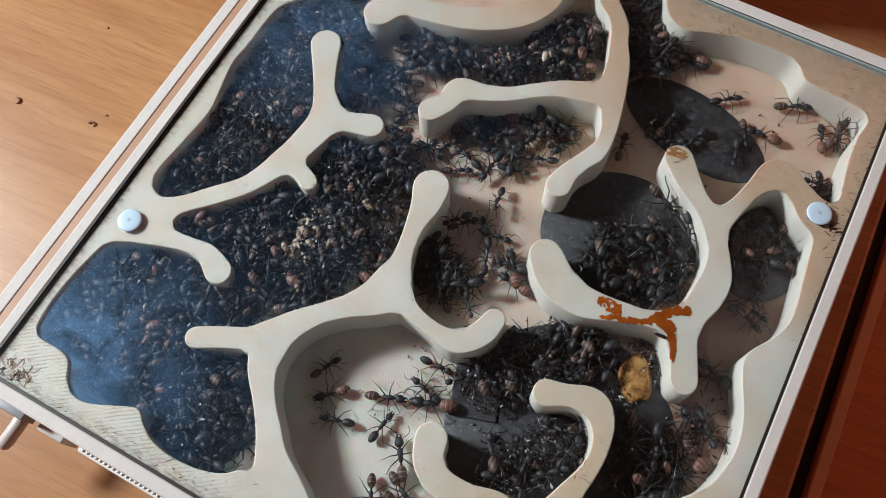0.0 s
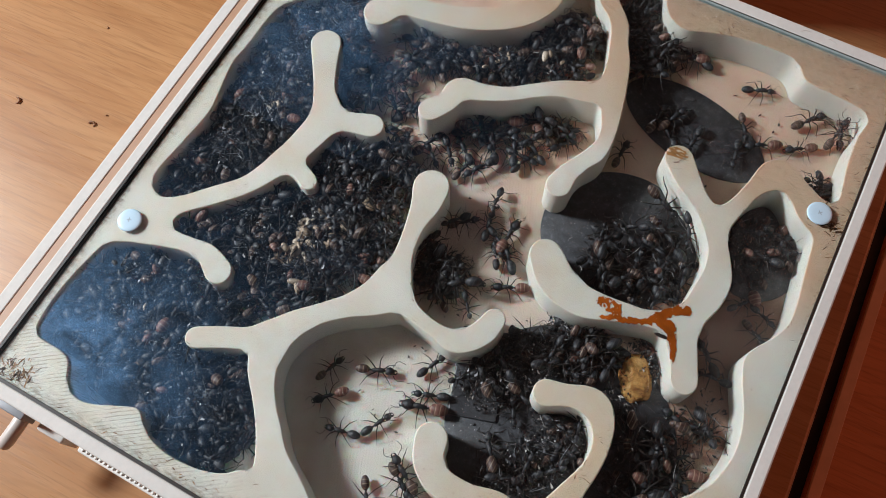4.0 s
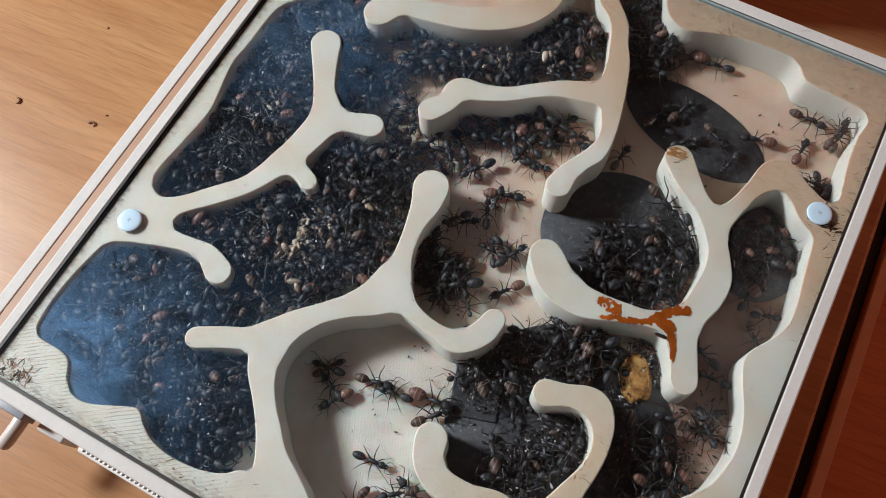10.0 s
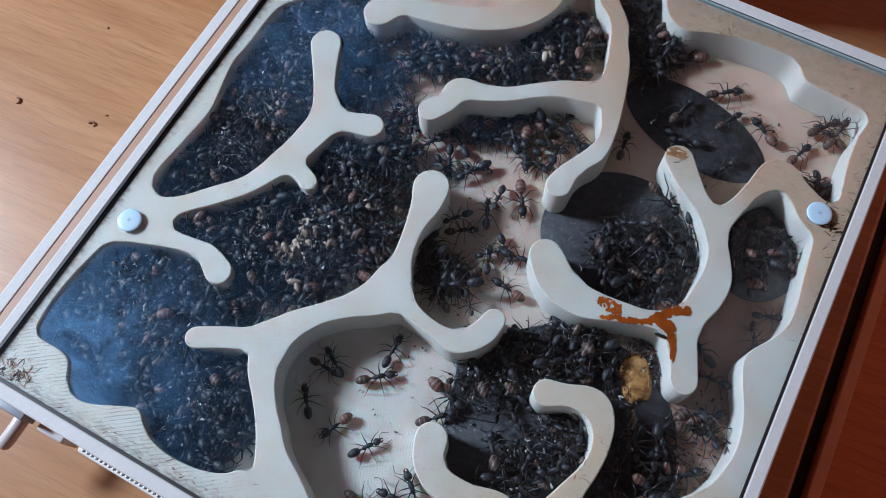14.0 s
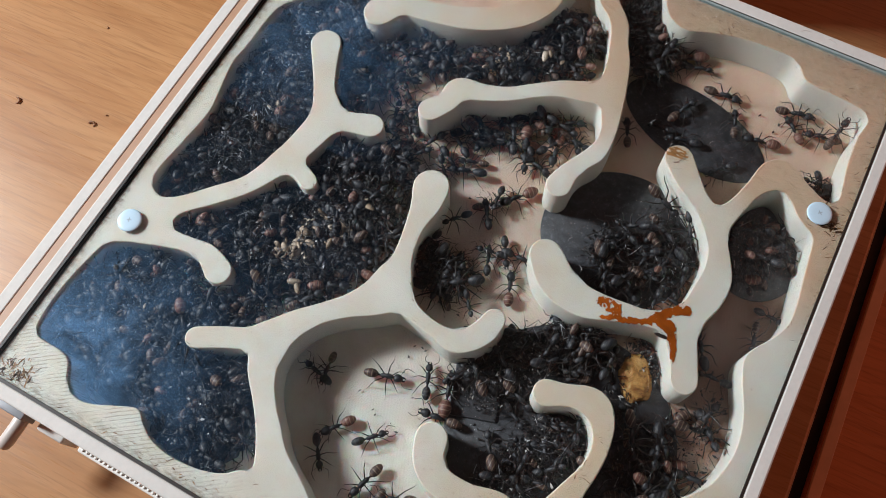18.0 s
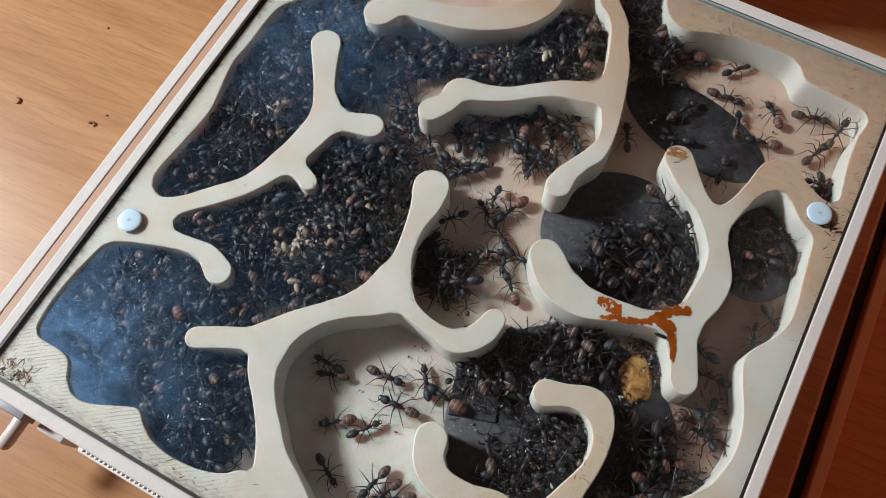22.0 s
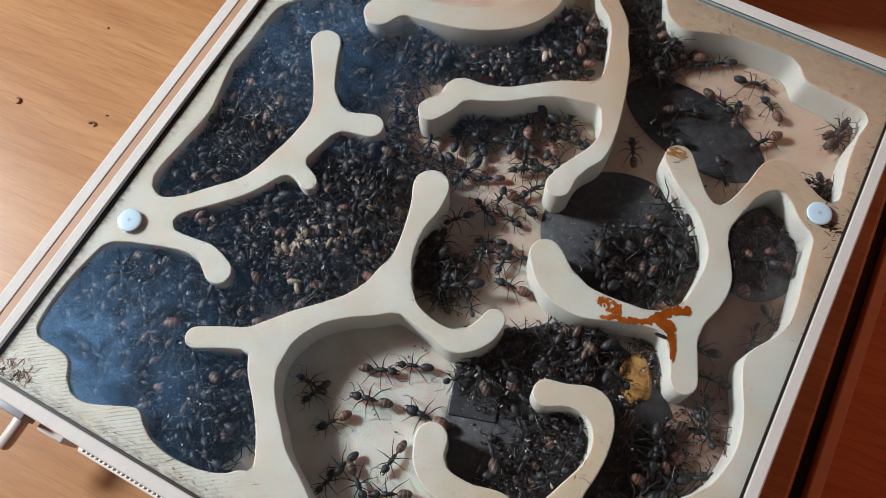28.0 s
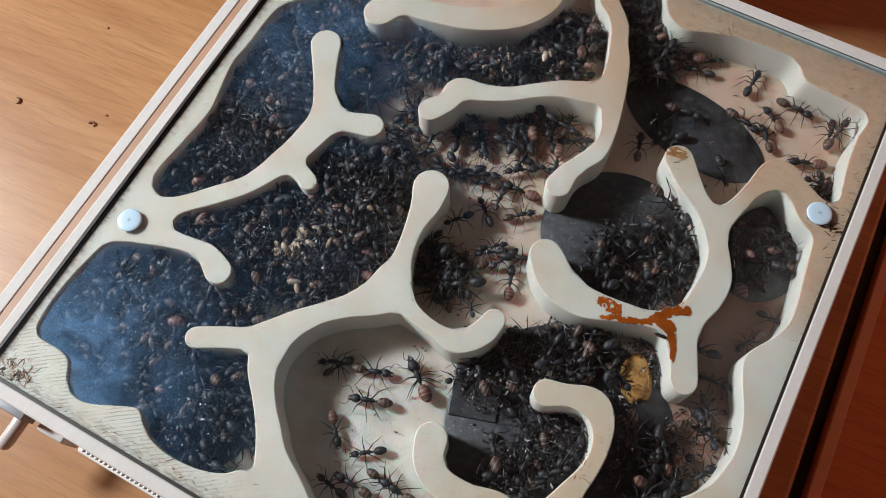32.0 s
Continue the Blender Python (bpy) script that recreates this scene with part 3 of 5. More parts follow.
SOUTH_SIDE = [(154.8, 37.6), (133.8, 18.4), (110.0, 10.2), (89.6, 10.0), (77.1, 8.2), (70.1, 9.8), (66.3, 6.9), (59.8, 4.8), (51.4, 4.4), (44.6, 6.3), (41.4, 9.1), (38.7, 9.5), (27.9, 4.9), (21.6, 6.2), (18.3, 11.0), (14.8, 12.3)]
solid = inside_field(spline(SOUTH_SIDE[::-1] + EAST_SIDE[::-1] + NORTH_SIDE[::-1] + WEST_SIDE[::-1], 4, closed=True))
for stroke in WALLS:
    solid = soft_min(solid, stroke_field(stroke), 1.8)

for _ in range(4):
    inner = solid[1:-1] * 0.5 + (solid[:-2] + solid[2:]) * 0.25
    solid[1:-1] = inner
    inner = solid[:, 1:-1] * 0.5 + (solid[:, :-2] + solid[:, 2:]) * 0.25
    solid[:, 1:-1] = inner


def free_room(x, y):
    """Millimetres from (x, y) to the nearest wall; negative within one."""
    i, j = int(round((x + 1) / STEP)), int(round((y + 1) / STEP))
    return solid[i, j] if 0 <= i < solid.shape[0] and 0 <= j < solid.shape[1] else -9.0


def ellipse_bm(cx, cy, a, b, turn, z0, z1, sides=64):
    bm = bmesh.new()
    c, s = math.cos(radians(turn)), math.sin(radians(turn))
    rim = [(a * math.cos(2 * math.pi * k / sides), b * math.sin(2 * math.pi * k / sides)) for k in range(sides)]
    rings = [[bm.verts.new(((cx + k * (u * c - v * s)) * MM, (cy + k * (u * s + v * c)) * MM, z)) for u, v in rim] for k, z in ((1, z0), (1, z1 - 0.0001), (0.994, z1))]
    for r0, r1 in zip(rings, rings[1:]):
        for k in range(sides):
            bm.faces.new((r0[k], r0[(k + 1) % sides], r1[(k + 1) % sides], r1[k]))
    bm.faces.new(rings[-1])
    bm.faces.new(rings[0][::-1])
    return bm


def screw(parent, x, y, turn):
    h = ZT + 0.0008
    bm = lathe_bm([(3.1 * MM, 0), (3.2 * MM, 0.0003), (3.1 * MM, 0.0008), (2.6 * MM, 0.0011), (1.7 * MM, 0.00125), (0.3 * MM, 0.0013)], 40)
    head = part("screw", bm, NYLON, parent, "pale blue nylon screw head")
    head.matrix_basis = pose(x * MM, y * MM, h, 0, 0, turn) @ Matrix.Diagonal((1, 1, 0.42, 1))
    bm = box_bm(-0.0006, 0.0006, -0.00014, 0.00014, 0.0011, 0.00134)
    box_bm(-0.00014, 0.00014, -0.0006, 0.0006, 0.0011, 0.00133, bm=bm)
    part("slot", bm, simple("screw_slot", (0.38, 0.48, 0.56), 0.5, 0.1), head, "cross recess", smooth=False)


def ant_nest():
    t = thing("ant_nest", "cream printed ant nest with curved walls under a clear cover", "ant nest")
    body = part("walls", extrude_field("walls", solid, GX, GY, ZF - 0.0005, ZT), PLASTIC, t, "cream printed walls with rounded lobes")
    part("tray_floor", box_bm(0.0013, 0.1724, -0.0006, 0.1818, 0.0052, ZF), FLOOR_PLASTIC, t, "cream printed chamber floor", smooth=False)
    for cx, cy, a, b, turn in ((127.8, 148.2, 22.5, 11.0, -14), (122.5, 107.5, 21, 19.5, 0), (131.0, 53, 28.5, 28.0, 0),
                               (157.0, 121.5, 12, 14.5, 0), (22, 95, 16, 34, 0), (33, 24, 31, 17, 0), (55, 14, 9, 9, 0)):
        part("floor_panel", ellipse_bm(cx, cy, a, b, turn, ZF - 0.001, ZF + 0.0003), SLATE, t, "dark slate-grey floor inlay")
    sill = part("floor_panel", box_bm(-0.0060, 0.0060, -0.0115, 0.0115, -0.0010, 0.0009, 0.0002), SLATE, t, "dark slate-grey sill with a straight edge", smooth=False)
    sill.matrix_basis = pose(106.6 * MM, 57.4 * MM, ZF, 0, 0, 17.6)
    # the tray's outer shell
    zr = ZT + 0.0009
    z0 = 0.004
    part("shell_side", box_bm(0.1724, 0.1757, -0.004, 0.1856, z0, zr, 0.00045), RIM, t, "white rim", smooth=False)
    part("shell_side", box_bm(-0.0017, 0.1724, 0.1818, 0.1856, z0, zr, 0.00045), RIM, t, "white rim", smooth=False)
    part("shell_side", box_bm(-0.0017, 0.1724, -0.0040, -0.0006, z0, zr, 0.00045), RIM, t, "white rim", smooth=False)
    part("shell_side", box_bm(-0.0017, 0.0013, -0.0006, 0.1818, z0, zr, 0.00028), RIM, t, "white rim", smooth=False)
    part("channel_strip", box_bm(-0.0039, -0.0017, -0.004, 0.1856, z0, zr - 0.00025), TAN, t, "tan strip set between two white rims", smooth=False)
    part("outer_rim", box_bm(-0.0072, -0.0039, -0.004, 0.1856, z0, zr, 0.00028), RIM, t, "white outer rim", smooth=False)
    part("base_plate", box_bm(0.0013, 0.1724, -0.0006, 0.1818, z0, 0.0051), RIM, t, smooth=False)
    # black seal round the cover
    part("cover_edge", box_bm(0.0019, 0.1719, 0.1807, 0.1813, ZT + 0.0001, ZT + 0.0010), EDGE_TEAL, t, "greenish edge of the clear cover", smooth=False)
    for x0, x1, y0, y1 in ((0.0013, 0.0019, 0, 0.1818), (0.1719, 0.1724, 0, 0.1818), (0.0019, 0.1719, 0.1813, 0.1818), (0.0019, 0.1719, -0.0006, 0.0001)):
        part("seal", box_bm(x0, x1, y0, y1, ZT - 0.001, ZT + 0.0008), BLACK, t, "thin black seal", smooth=False)
    part("grime_line", box_bm(0.0023, 0.0026, 0.001, 0.1795, ZT - 0.0004, ZT + 0.00012), DIRT, t, "dark line of dirt under the cover's edge", smooth=False)
    cover = part("cover", box_bm(0.0019, 0.1719, 0.0001, 0.1807, ZT + 0.0002, ZT + 0.0008), GLASS, t, "clear transparent cover plate", smooth=False)
    cover.visible_shadow = False
    # two blue sheets paint reflected sky over the left chambers
    haze = part("condensation", box_bm(0.0006, 0.0700, 0.0002, 0.0900, ZT - 0.0007, ZT - 0.0006), SKY_MIST, t, "mist on the cover's inside, blue to paint the sky's reflection", smooth=False)
    haze.visible_shadow = False
    haze = part("condensation", box_bm(0.0006, 0.0900, 0.0902, 0.1790, ZT - 0.0007, ZT - 0.0006), FAR_SKY_HAZE, t, "faint haze under the cover painting the blue of reflected sky", smooth=False)
    haze.visible_shadow = False
    haze = part("condensation", box_bm(0.1440, 0.1700, 0.0700, 0.1280, ZT - 0.0007, ZT - 0.0006), SIDE_FOG, t, "faint pinkish mist under the cover", smooth=False)
    haze.visible_shadow = False
    screw(t, 9.6, 48.2, 20)
    screw(t, 164.9, 132.3, 45)
    # feet
    for x in (0.012, 0.160):
        for y in (0.012, 0.168):
            part("foot", lathe_bm([(0.006, 0), (0.006, 0.0041)], 24), BLACK, t).matrix_basis = pose(x, y, 0)
    # tube nipple and clips on the near side
    nip = part("tube_nipple", tube_bm([(0, 0.001, 0), (0, -0.0050, -0.0004), (-0.0002, -0.0090, -0.0007), (-0.0003, -0.0104, -0.0008), (-0.0003, -0.0111, -0.0008)], [0.0020, 0.0019, 0.0019, 0.0016, 0.0008], 20), TUBE, t, "pale round tube nipple")
    nip.matrix_basis = pose(0.0098, -0.004, 0.017)
    part("nipple_collar", tube_bm([(0, 0.0005, 0), (0, -0.0022, 0)], [0.0030, 0.0027], 20), TUBE, t).matrix_basis = pose(0.0098, -0.004, 0.017)
    part("bracket", box_bm(0.0050, 0.0150, -0.0062, -0.004, 0.020, 0.0262, 0.0004), BRACKET, t, "grey plastic bracket over the nipple")
    part("clip", box_bm(0.0165, 0.0245, -0.0066, -0.004, 0.012, 0.021, 0.0006), RIM, t, "white clip on the side")
    part("ledge", box_bm(0.0300, 0.1758, -0.0058, -0.004, 0.014, 0.0235, 0.0005), RIM, t, "white ledge along the near side")
    bead = None
    for k in range(70):
        if bead is None:
            bead = part("bead", lathe_bm([(0.0004, -0.0003), (0.0004, 0.0001), (0.0003, 0.0003), (0.0001, 0.0004)], 10), RIM, t, "small raised bead")
            first = bead
        else:
            bead = link_mesh("bead", first.data, None, t)
        bead.matrix_basis = pose(0.0315 + 0.0013 * k, -0.0049, 0.0235)
    return t


ant_nest()


def syrup_stain():
    gx, gy = np.meshgrid(np.arange(122, 152, 0.14), np.arange(76, 97, 0.14), indexing="ij")
    f = stroke_field([(125.6, 85.6, 0.9), (127.6, 85.2, 1.7), (130.6, 85.4, 1.2)], gx, gy)
    lace = np.array([[noise.noise((x * 1.7, y * 1.7, 4.4)) for y in gy[0]] for x in gx[:, 0]])
    f = np.maximum(f, lace * 1.5 - 0.28)
    f = np.minimum(f, stroke_field([(127.2, 81.8, 0.35), (130.5, 83.2, 0.6), (134.6, 84.3, 0.75), (138.3, 86.2, 0.9)], gx, gy))
    f = np.minimum(f, stroke_field([(138.3, 86.2, 1.0), (140.4, 89.0, 1.1), (143.1, 91.8, 1.0), (145.3, 92.8, 1.2)], gx, gy))
    f = np.minimum(f, stroke_field([(139.6, 87.6, 1.4), (142.6, 87.0, 1.5), (144.4, 85.0, 1.0), (147.0, 79.9, 0.45)], gx, gy))
    wob = np.array([[noise.noise((x * 0.9, y * 0.9, 3.1)) * 0.6 + noise.noise((x * 2.4, y * 2.4, 8)) * 0.6 for y in gy[0]] for x in gx[:, 0]])
    ob = link_mesh("syrup_stain", extrude_field("syrup_stain", f + wob, gx, gy, ZT - 0.0001, ZT + 0.00012, 0.00005), SYRUP)
    tagged(ob, "dried orange syrup stain on the cream wall top", "stain")
    gx, gy = np.meshgrid(np.arange(121, 133, 0.14), np.arange(126, 137, 0.14), indexing="ij")
    f = stroke_field([(124.9, 131.9, 1.2), (126.6, 132.4, 1.5), (128.4, 132.2, 1.1)], gx, gy)
    lace = np.array([[noise.noise((x * 0.8, y * 2.2, 6.4)) for y in gy[0]] for x in gx[:, 0]])
    f = np.maximum(f, lace * 1.6 - 0.25)
    wob = np.array([[noise.noise((x * 2.0, y * 2.0, 5.1)) * 0.6 for y in gy[0]] for x in gx[:, 0]])
    ob = link_mesh("syrup_stain", extrude_field("syrup_stain", f + wob, gx, gy, ZT - 0.0001, ZT + 0.00012, 0.00005), RESIDUE)
    tagged(ob, "tan and orange residue on a wall end", "stain")


syrup_stain()


def cover_dust():
    """Specks, fibres and smears of dust on the cover plate, uncountable."""
    dr = random.Random(31)
    bm = bmesh.new()
    z = ZT + 0.0008
    for _ in range(1300):
        x, y = dr.uniform(4, 169) * MM, dr.uniform(2, 178) * MM
        r = dr.choice((0.04, 0.05, 0.06, 0.07, 0.09, 0.12)) * MM
        n = dr.randint(5, 7)
        ring = [bm.verts.new((x + r * dr.uniform(0.5, 1.3) * math.cos(2 * math.pi * k / n), y + r * dr.uniform(0.5, 1.3) * math.sin(2 * math.pi * k / n), z + 0.00001)) for k in range(n)]
        tip = bm.verts.new((x, y, z + 0.00005))
        for k in range(n):
            bm.faces.new((ring[k], ring[(k + 1) % n], tip))
    for _ in range(46):
        x, y, a = dr.uniform(4, 167), dr.uniform(4, 176), dr.uniform(0, 360)
        pts = []
        for k in range(5):
            pts.append((x * MM, y * MM, z + 0.00004))
            a += dr.gauss(0, 25)
            x, y = x + 0.55 * math.cos(radians(a)), y + 0.55 * math.sin(radians(a))
        tube_bm(pts, [0.00003] * 5, 3, bm)
    ob = link_mesh("cover_dust", bm, simple("pale_dust", (0.66, 0.66, 0.65), 0.9, 0.2, 900, 0), smooth=False)
    tagged(ob, "pale dust specks and fibres on the clear cover", "dust", kind="stuff")


cover_dust()


def grime_flecks():
    """Brown scratches and dirt trapped between the wall tops and the cover, along two sides."""
    gr = random.Random(11)
    bm = bmesh.new()
    z = ZT + 0.00005

    def fleck(x, y, a, length, wide):
        pts = []
        for k in range(5):
            w = wide * (0.3 + 0.7 * math.sin(math.pi * (k + 0.6) / 5.2)) * gr.uniform(0.6, 1.3)
            nx, ny = -math.sin(radians(a)), math.cos(radians(a))
            pts.append((bm.verts.new(((x + nx * w) * MM, (y + ny * w) * MM, z)), bm.verts.new(((x - nx * w) * MM, (y - ny * w) * MM, z))))
            a += gr.gauss(0, 13)
            x, y = x + length / 4 * math.cos(radians(a)), y + length / 4 * math.sin(radians(a))
        for (p, q), (r, s) in zip(pts, pts[1:]):
            bm.faces.new((p, q, s, r))
    for x0, x1, y0, y1, n, size in ((113, 171, 176.5, 180.5, 46, 0.8), (169.0, 171.5, 96, 178, 80, 0.9), (120, 131, 172.5, 178, 26, 1.2),
                                    (160, 171, 168.5, 176, 24, 0.9), (162, 170.5, 126, 140, 34, 1.2), (144, 160, 128, 140, 18, 0.8),
                                    (123, 131, 126, 132, 16, 0.9), (100, 111, 120, 165, 14, 0.6), (1.0, 3.6, 3, 120, 60, 0.8), (8, 90, 0.6, 3.2, 70, 0.9),
                                    (137, 141, 44, 60, 22, 0.7), (60, 100, 1.5, 9, 26, 0.9)):
        for _ in range(n):
            x, y = gr.uniform(x0, x1), gr.uniform(y0, y1)
            if free_room(x, y) < -0.7:
                fleck(x, y, (4 if y > 168 else 30) + gr.gauss(0, 16), gr.uniform(0.4, 1.9) * size, gr.choice((0.04, 0.05, 0.07, 0.14)) * size)
    # dirt caught along the upper edges of the walls
    for loop in contours(solid, GX, GY):
        k = 0
        while k < len(loop) - 6:
            p, d = loop[k], loop[k + 4] - loop[k]
            side = np.array([-d[1], d[0]]) / max(np.hypot(*d), 1e-6)
            if free_room(*(p + side * 1.0)) > free_room(*(p - side * 1.0)):
                side = -side
            if gr.random() < 0.5 and 2 < p[0] < 170 and 2 < p[1] < 179:
                q = p + side * gr.choice((0.25, 0.3, 0.35, 0.6))
                fleck(q[0], q[1], math.degrees(math.atan2(d[1], d[0])), gr.uniform(0.3, 1.5), gr.choice((0.025, 0.03, 0.04, 0.07)))
            k += gr.randint(4, 14)
    # matted dirt in the open corner
    for _ in range(90):
        fleck(gr.uniform(4.5, 13.0), gr.uniform(0.8, 7.0) * gr.random() + 0.6, gr.uniform(0, 180), gr.uniform(0.8, 2.4), gr.choice((0.06, 0.09, 0.14, 0.22)))
    # the smear beside the screw
    for _ in range(12):
        fleck(gr.uniform(166, 170.5), gr.uniform(128.5, 131.5), 40 + gr.gauss(0, 12), gr.uniform(1.5, 3.2), gr.uniform(0.12, 0.4))
    ob = link_mesh("grime_flecks", bm, GRIME, smooth=False)
    tagged(ob, "brown scratches and dirt flecks on the cream wall tops", "dirt", kind="stuff")


grime_flecks()


def table_crumbs():
    for x, y, turn, s in ((-65.7, 71.1, 10, 1.0), (-39.5, 75.4, 60, 1.0), (-57.3, 107.0, 0, 0.45), (-37.2, 79.7, 90, 0.4)):
        bm = tube_bm([(-0.0014, 0.0006, 0.0003), (-0.0003, 0.0004, 0.0005), (0.0004, -0.0002, 0.0004), (0.0003, -0.0011, 0.0003), (-0.0006, -0.0014, 0.0002)],
                     [0.0001, 0.0004, 0.0003, 0.00035, 0.0001], 6)
        ob = link_mesh("crumb", bm, CRUMB)
        ob.scale = (s, s, s)
        ob.matrix_basis = pose(x * MM, y * MM, 0.0, 0, 0, turn) @ Matrix.Diagonal((s, s, s, 1))
        tagged(ob, "dark brown curled crumb on the wooden table", "crumb", "crumbs on the table")


BURR = (141.8, 84.0)


def rim_threads():
    for x, y, turn in ((143.5, 183.6, 20), (151.0, 183.7, -15)):
        pts = [(1.5 * math.cos(a) * MM, 0.5 * math.sin(a) * MM, (0.06 + 0.2 * math.sin(a * 0.5)) * MM) for a in (0.1, 0.6, 1.1, 1.7, 2.3, 2.9)]
        ob = link_mesh("thread", tube_bm(pts, [0.05 * MM] * 6, 5), RIM)
        ob.matrix_basis = pose(x * MM, y * MM, ZT + 0.0009, 0, 0, turn)
        tagged(ob, "short white curled thread on the nest's rim", "thread", "threads on the rim")
    bm = blob_bm(0, 0, 1.7, 0.5, 0.25, 0.2, 6, 8)
    for v in bm.verts:
        v.co += noise.noise_vector(v.co * 900) * 0.0003
    ob = link_mesh("burr", bm, BLACK)
    ob.matrix_basis = pose(BURR[0] * MM, BURR[1] * MM, ZT + 0.0001, 0, 0, 2)
    tagged(ob, "small black burr at the edge of the syrup stain", "burr")


table_crumbs()


# ---- ants: three body parts, six jointed legs and two feelers each ----
def blob_bm(cx, cz, rx, ry, rz, front=0.0, rings=8, sides=12):
    """An egg along x; front > 0 widens its forward end."""
    bm = bmesh.new()
    grid = []
    for i in range(1, rings):
        a = math.pi * i / rings
        x, r = -math.cos(a), math.sin(a)
        w = 1 + front * x
        grid.append([bm.verts.new(((cx + rx * x) * MM, ry * r * w * math.cos(2 * math.pi * k / sides) * MM, (cz + rz * r * w * math.sin(2 * math.pi * k / sides)) * MM)) for k in range(sides)])
    a, b = bm.verts.new(((cx - rx) * MM, 0, cz * MM)), bm.verts.new(((cx + rx) * MM, 0, cz * MM))
    for r0, r1 in zip(grid, grid[1:]):
        for k in range(sides):
            bm.faces.new((r0[k], r0[(k + 1) % sides], r1[(k + 1) % sides], r1[k]))
    for k in range(sides):
        bm.faces.new((a, grid[0][(k + 1) % sides], grid[0][k]))
        bm.faces.new((b, grid[-1][k], grid[-1][(k + 1) % sides]))
    bmesh.ops.recalc_face_normals(bm, faces=bm.faces)
    return bm


def add_bm(bm, other):
    me = bpy.data.meshes.new("tmp")
    other.to_mesh(me)
    other.free()
    bm.from_mesh(me)
    bpy.data.meshes.remove(me)
    return bm


def head_bm(big):
    bm = blob_bm(3.55, 1.75, 1.15 * big, 0.98 * big, 0.72 * big, -0.16)
    for s in (-1, 1):
        tip = 3.55 + 1.15 * big
        add_bm(bm, tube_bm([((tip - 0.35) * MM, s * 0.42 * big * MM, 1.5 * MM), ((tip + 0.25) * MM, s * 0.40 * big * MM, 1.4 * MM), ((tip + 0.55) * MM, s * 0.08 * MM, 1.35 * MM)],
                           [0.24 * MM, 0.2 * MM, 0.07 * MM], 5))
        add_bm(bm, blob_bm(3.5, 2.0, 0.26, 0.20, 0.22, 0, 5, 7))
        for v in bm.verts[-30:]:
            v.co.y += s * 0.80 * big * MM
    return bm


def thorax_bm():
    pts = [(2.5, 1.75), (2.0, 1.95), (1.3, 2.2), (0.6, 2.05), (0.0, 1.95), (-0.5, 1.7), (-0.8, 1.5), (-1.05, 1.75), (-1.3, 1.6)]
    rad = [0.24, 0.5, 0.66, 0.5, 0.52, 0.42, 0.16, 0.30, 0.14]
    return tube_bm([(x * MM, 0, z * MM) for x, z in pts], [r * MM for r in rad], 10)


def leg_bm(reach, lift):
    pts = [(0, 0, 0), (0.5, 0, 0.05), (1.25, 0, lift * 0.6), (2.1, 0, lift), (2.9, 0, lift * 0.1), (3.6, 0, -1.05), (4.1, 0, -1.5), (4.7, 0.08, -1.68)]
    return tube_bm([(x * reach * MM, y * MM, z * MM) for x, y, z in pts], [r * MM for r in (0.19, 0.14, 0.165, 0.10, 0.105, 0.08, 0.055, 0.04)], 5)


def feeler_bm(s):
    pts = [(4.1, 0.35, 2.05), (4.5, 0.95, 2.35), (5.0, 1.7, 2.6), (5.6, 1.95, 2.2), (6.5, 1.7, 1.5), (7.1, 1.5, 1.0)]
    return tube_bm([(x * MM, s * y * MM, z * MM) for x, y, z in pts], [r * MM for r in (0.07, 0.075, 0.08, 0.07, 0.075, 0.06)], 5)


LEG_MESH = {}
HIPS = ((1.9, 48, 0.80, 1.0), (1.0, 92, 0.88, 1.05), (0.2, 138, 1.06, 1.15))


def ant_prototype(big, gaster_material, label):
    t = thing("ant", label, "ant", "ants in the nest", at=pose(0, 0, -0.4))
    part("head", head_bm(big), BODY_BLACK, t)
    part("thorax", thorax_bm(), BODY_BLACK, t)
    part("gaster", blob_bm(-2.95 - 0.3 * (big > 1.1), 1.75 + 0.1 * (big > 1.1), *((2.1, 1.42, 1.3) if big > 1.1 else (1.8, 1.08, 1.0)), 0.06, 9, 14), gaster_material, t, {"ant_black_gaster": "black gaster with faint bands", "ant_brown_gaster": "brown gaster with pale bands", "ant_red_gaster": "reddish gaster with pale bands"}[gaster_material.name])
    for x, az, reach, lift in HIPS:
        if (x, 1) not in LEG_MESH:
            for s in (1,):
                me = bpy.data.meshes.new("leg")
                bm = leg_bm(reach, lift)
                for f in bm.faces:
                    f.smooth = True
                bm.to_mesh(me)
                bm.free()
                me.materials.append(LEG_BLACK)
                LEG_MESH[(x, 1)] = me
        for s in (1, -1):
            leg = link_mesh("leg", LEG_MESH[(x, 1)], None, t)
            leg.matrix_basis = pose(x * MM, s * 0.38 * MM, 1.68 * MM, 0, 0, s * az)
    for s in (1, -1):
        if ("f", s) not in LEG_MESH:
            bm = feeler_bm(s)
            me = bpy.data.meshes.new("antenna")
            for f in bm.faces:
                f.smooth = True
            bm.to_mesh(me)
            bm.free()
            me.materials.append(LEG_BLACK)
            LEG_MESH[("f", s)] = me
        link_mesh("antenna", LEG_MESH[("f", s)], None, t)
    return t


KINDS = [ant_prototype(0.92, GASTER_BLACK, "small glossy black ant with long thin legs"),
         ant_prototype(1.0, GASTER_BROWN, "dark ant with a brown pale-banded gaster"),
         ant_prototype(1.22, GASTER_RED, "large-headed dark ant with a reddish banded gaster")]
rng = random.Random(7)


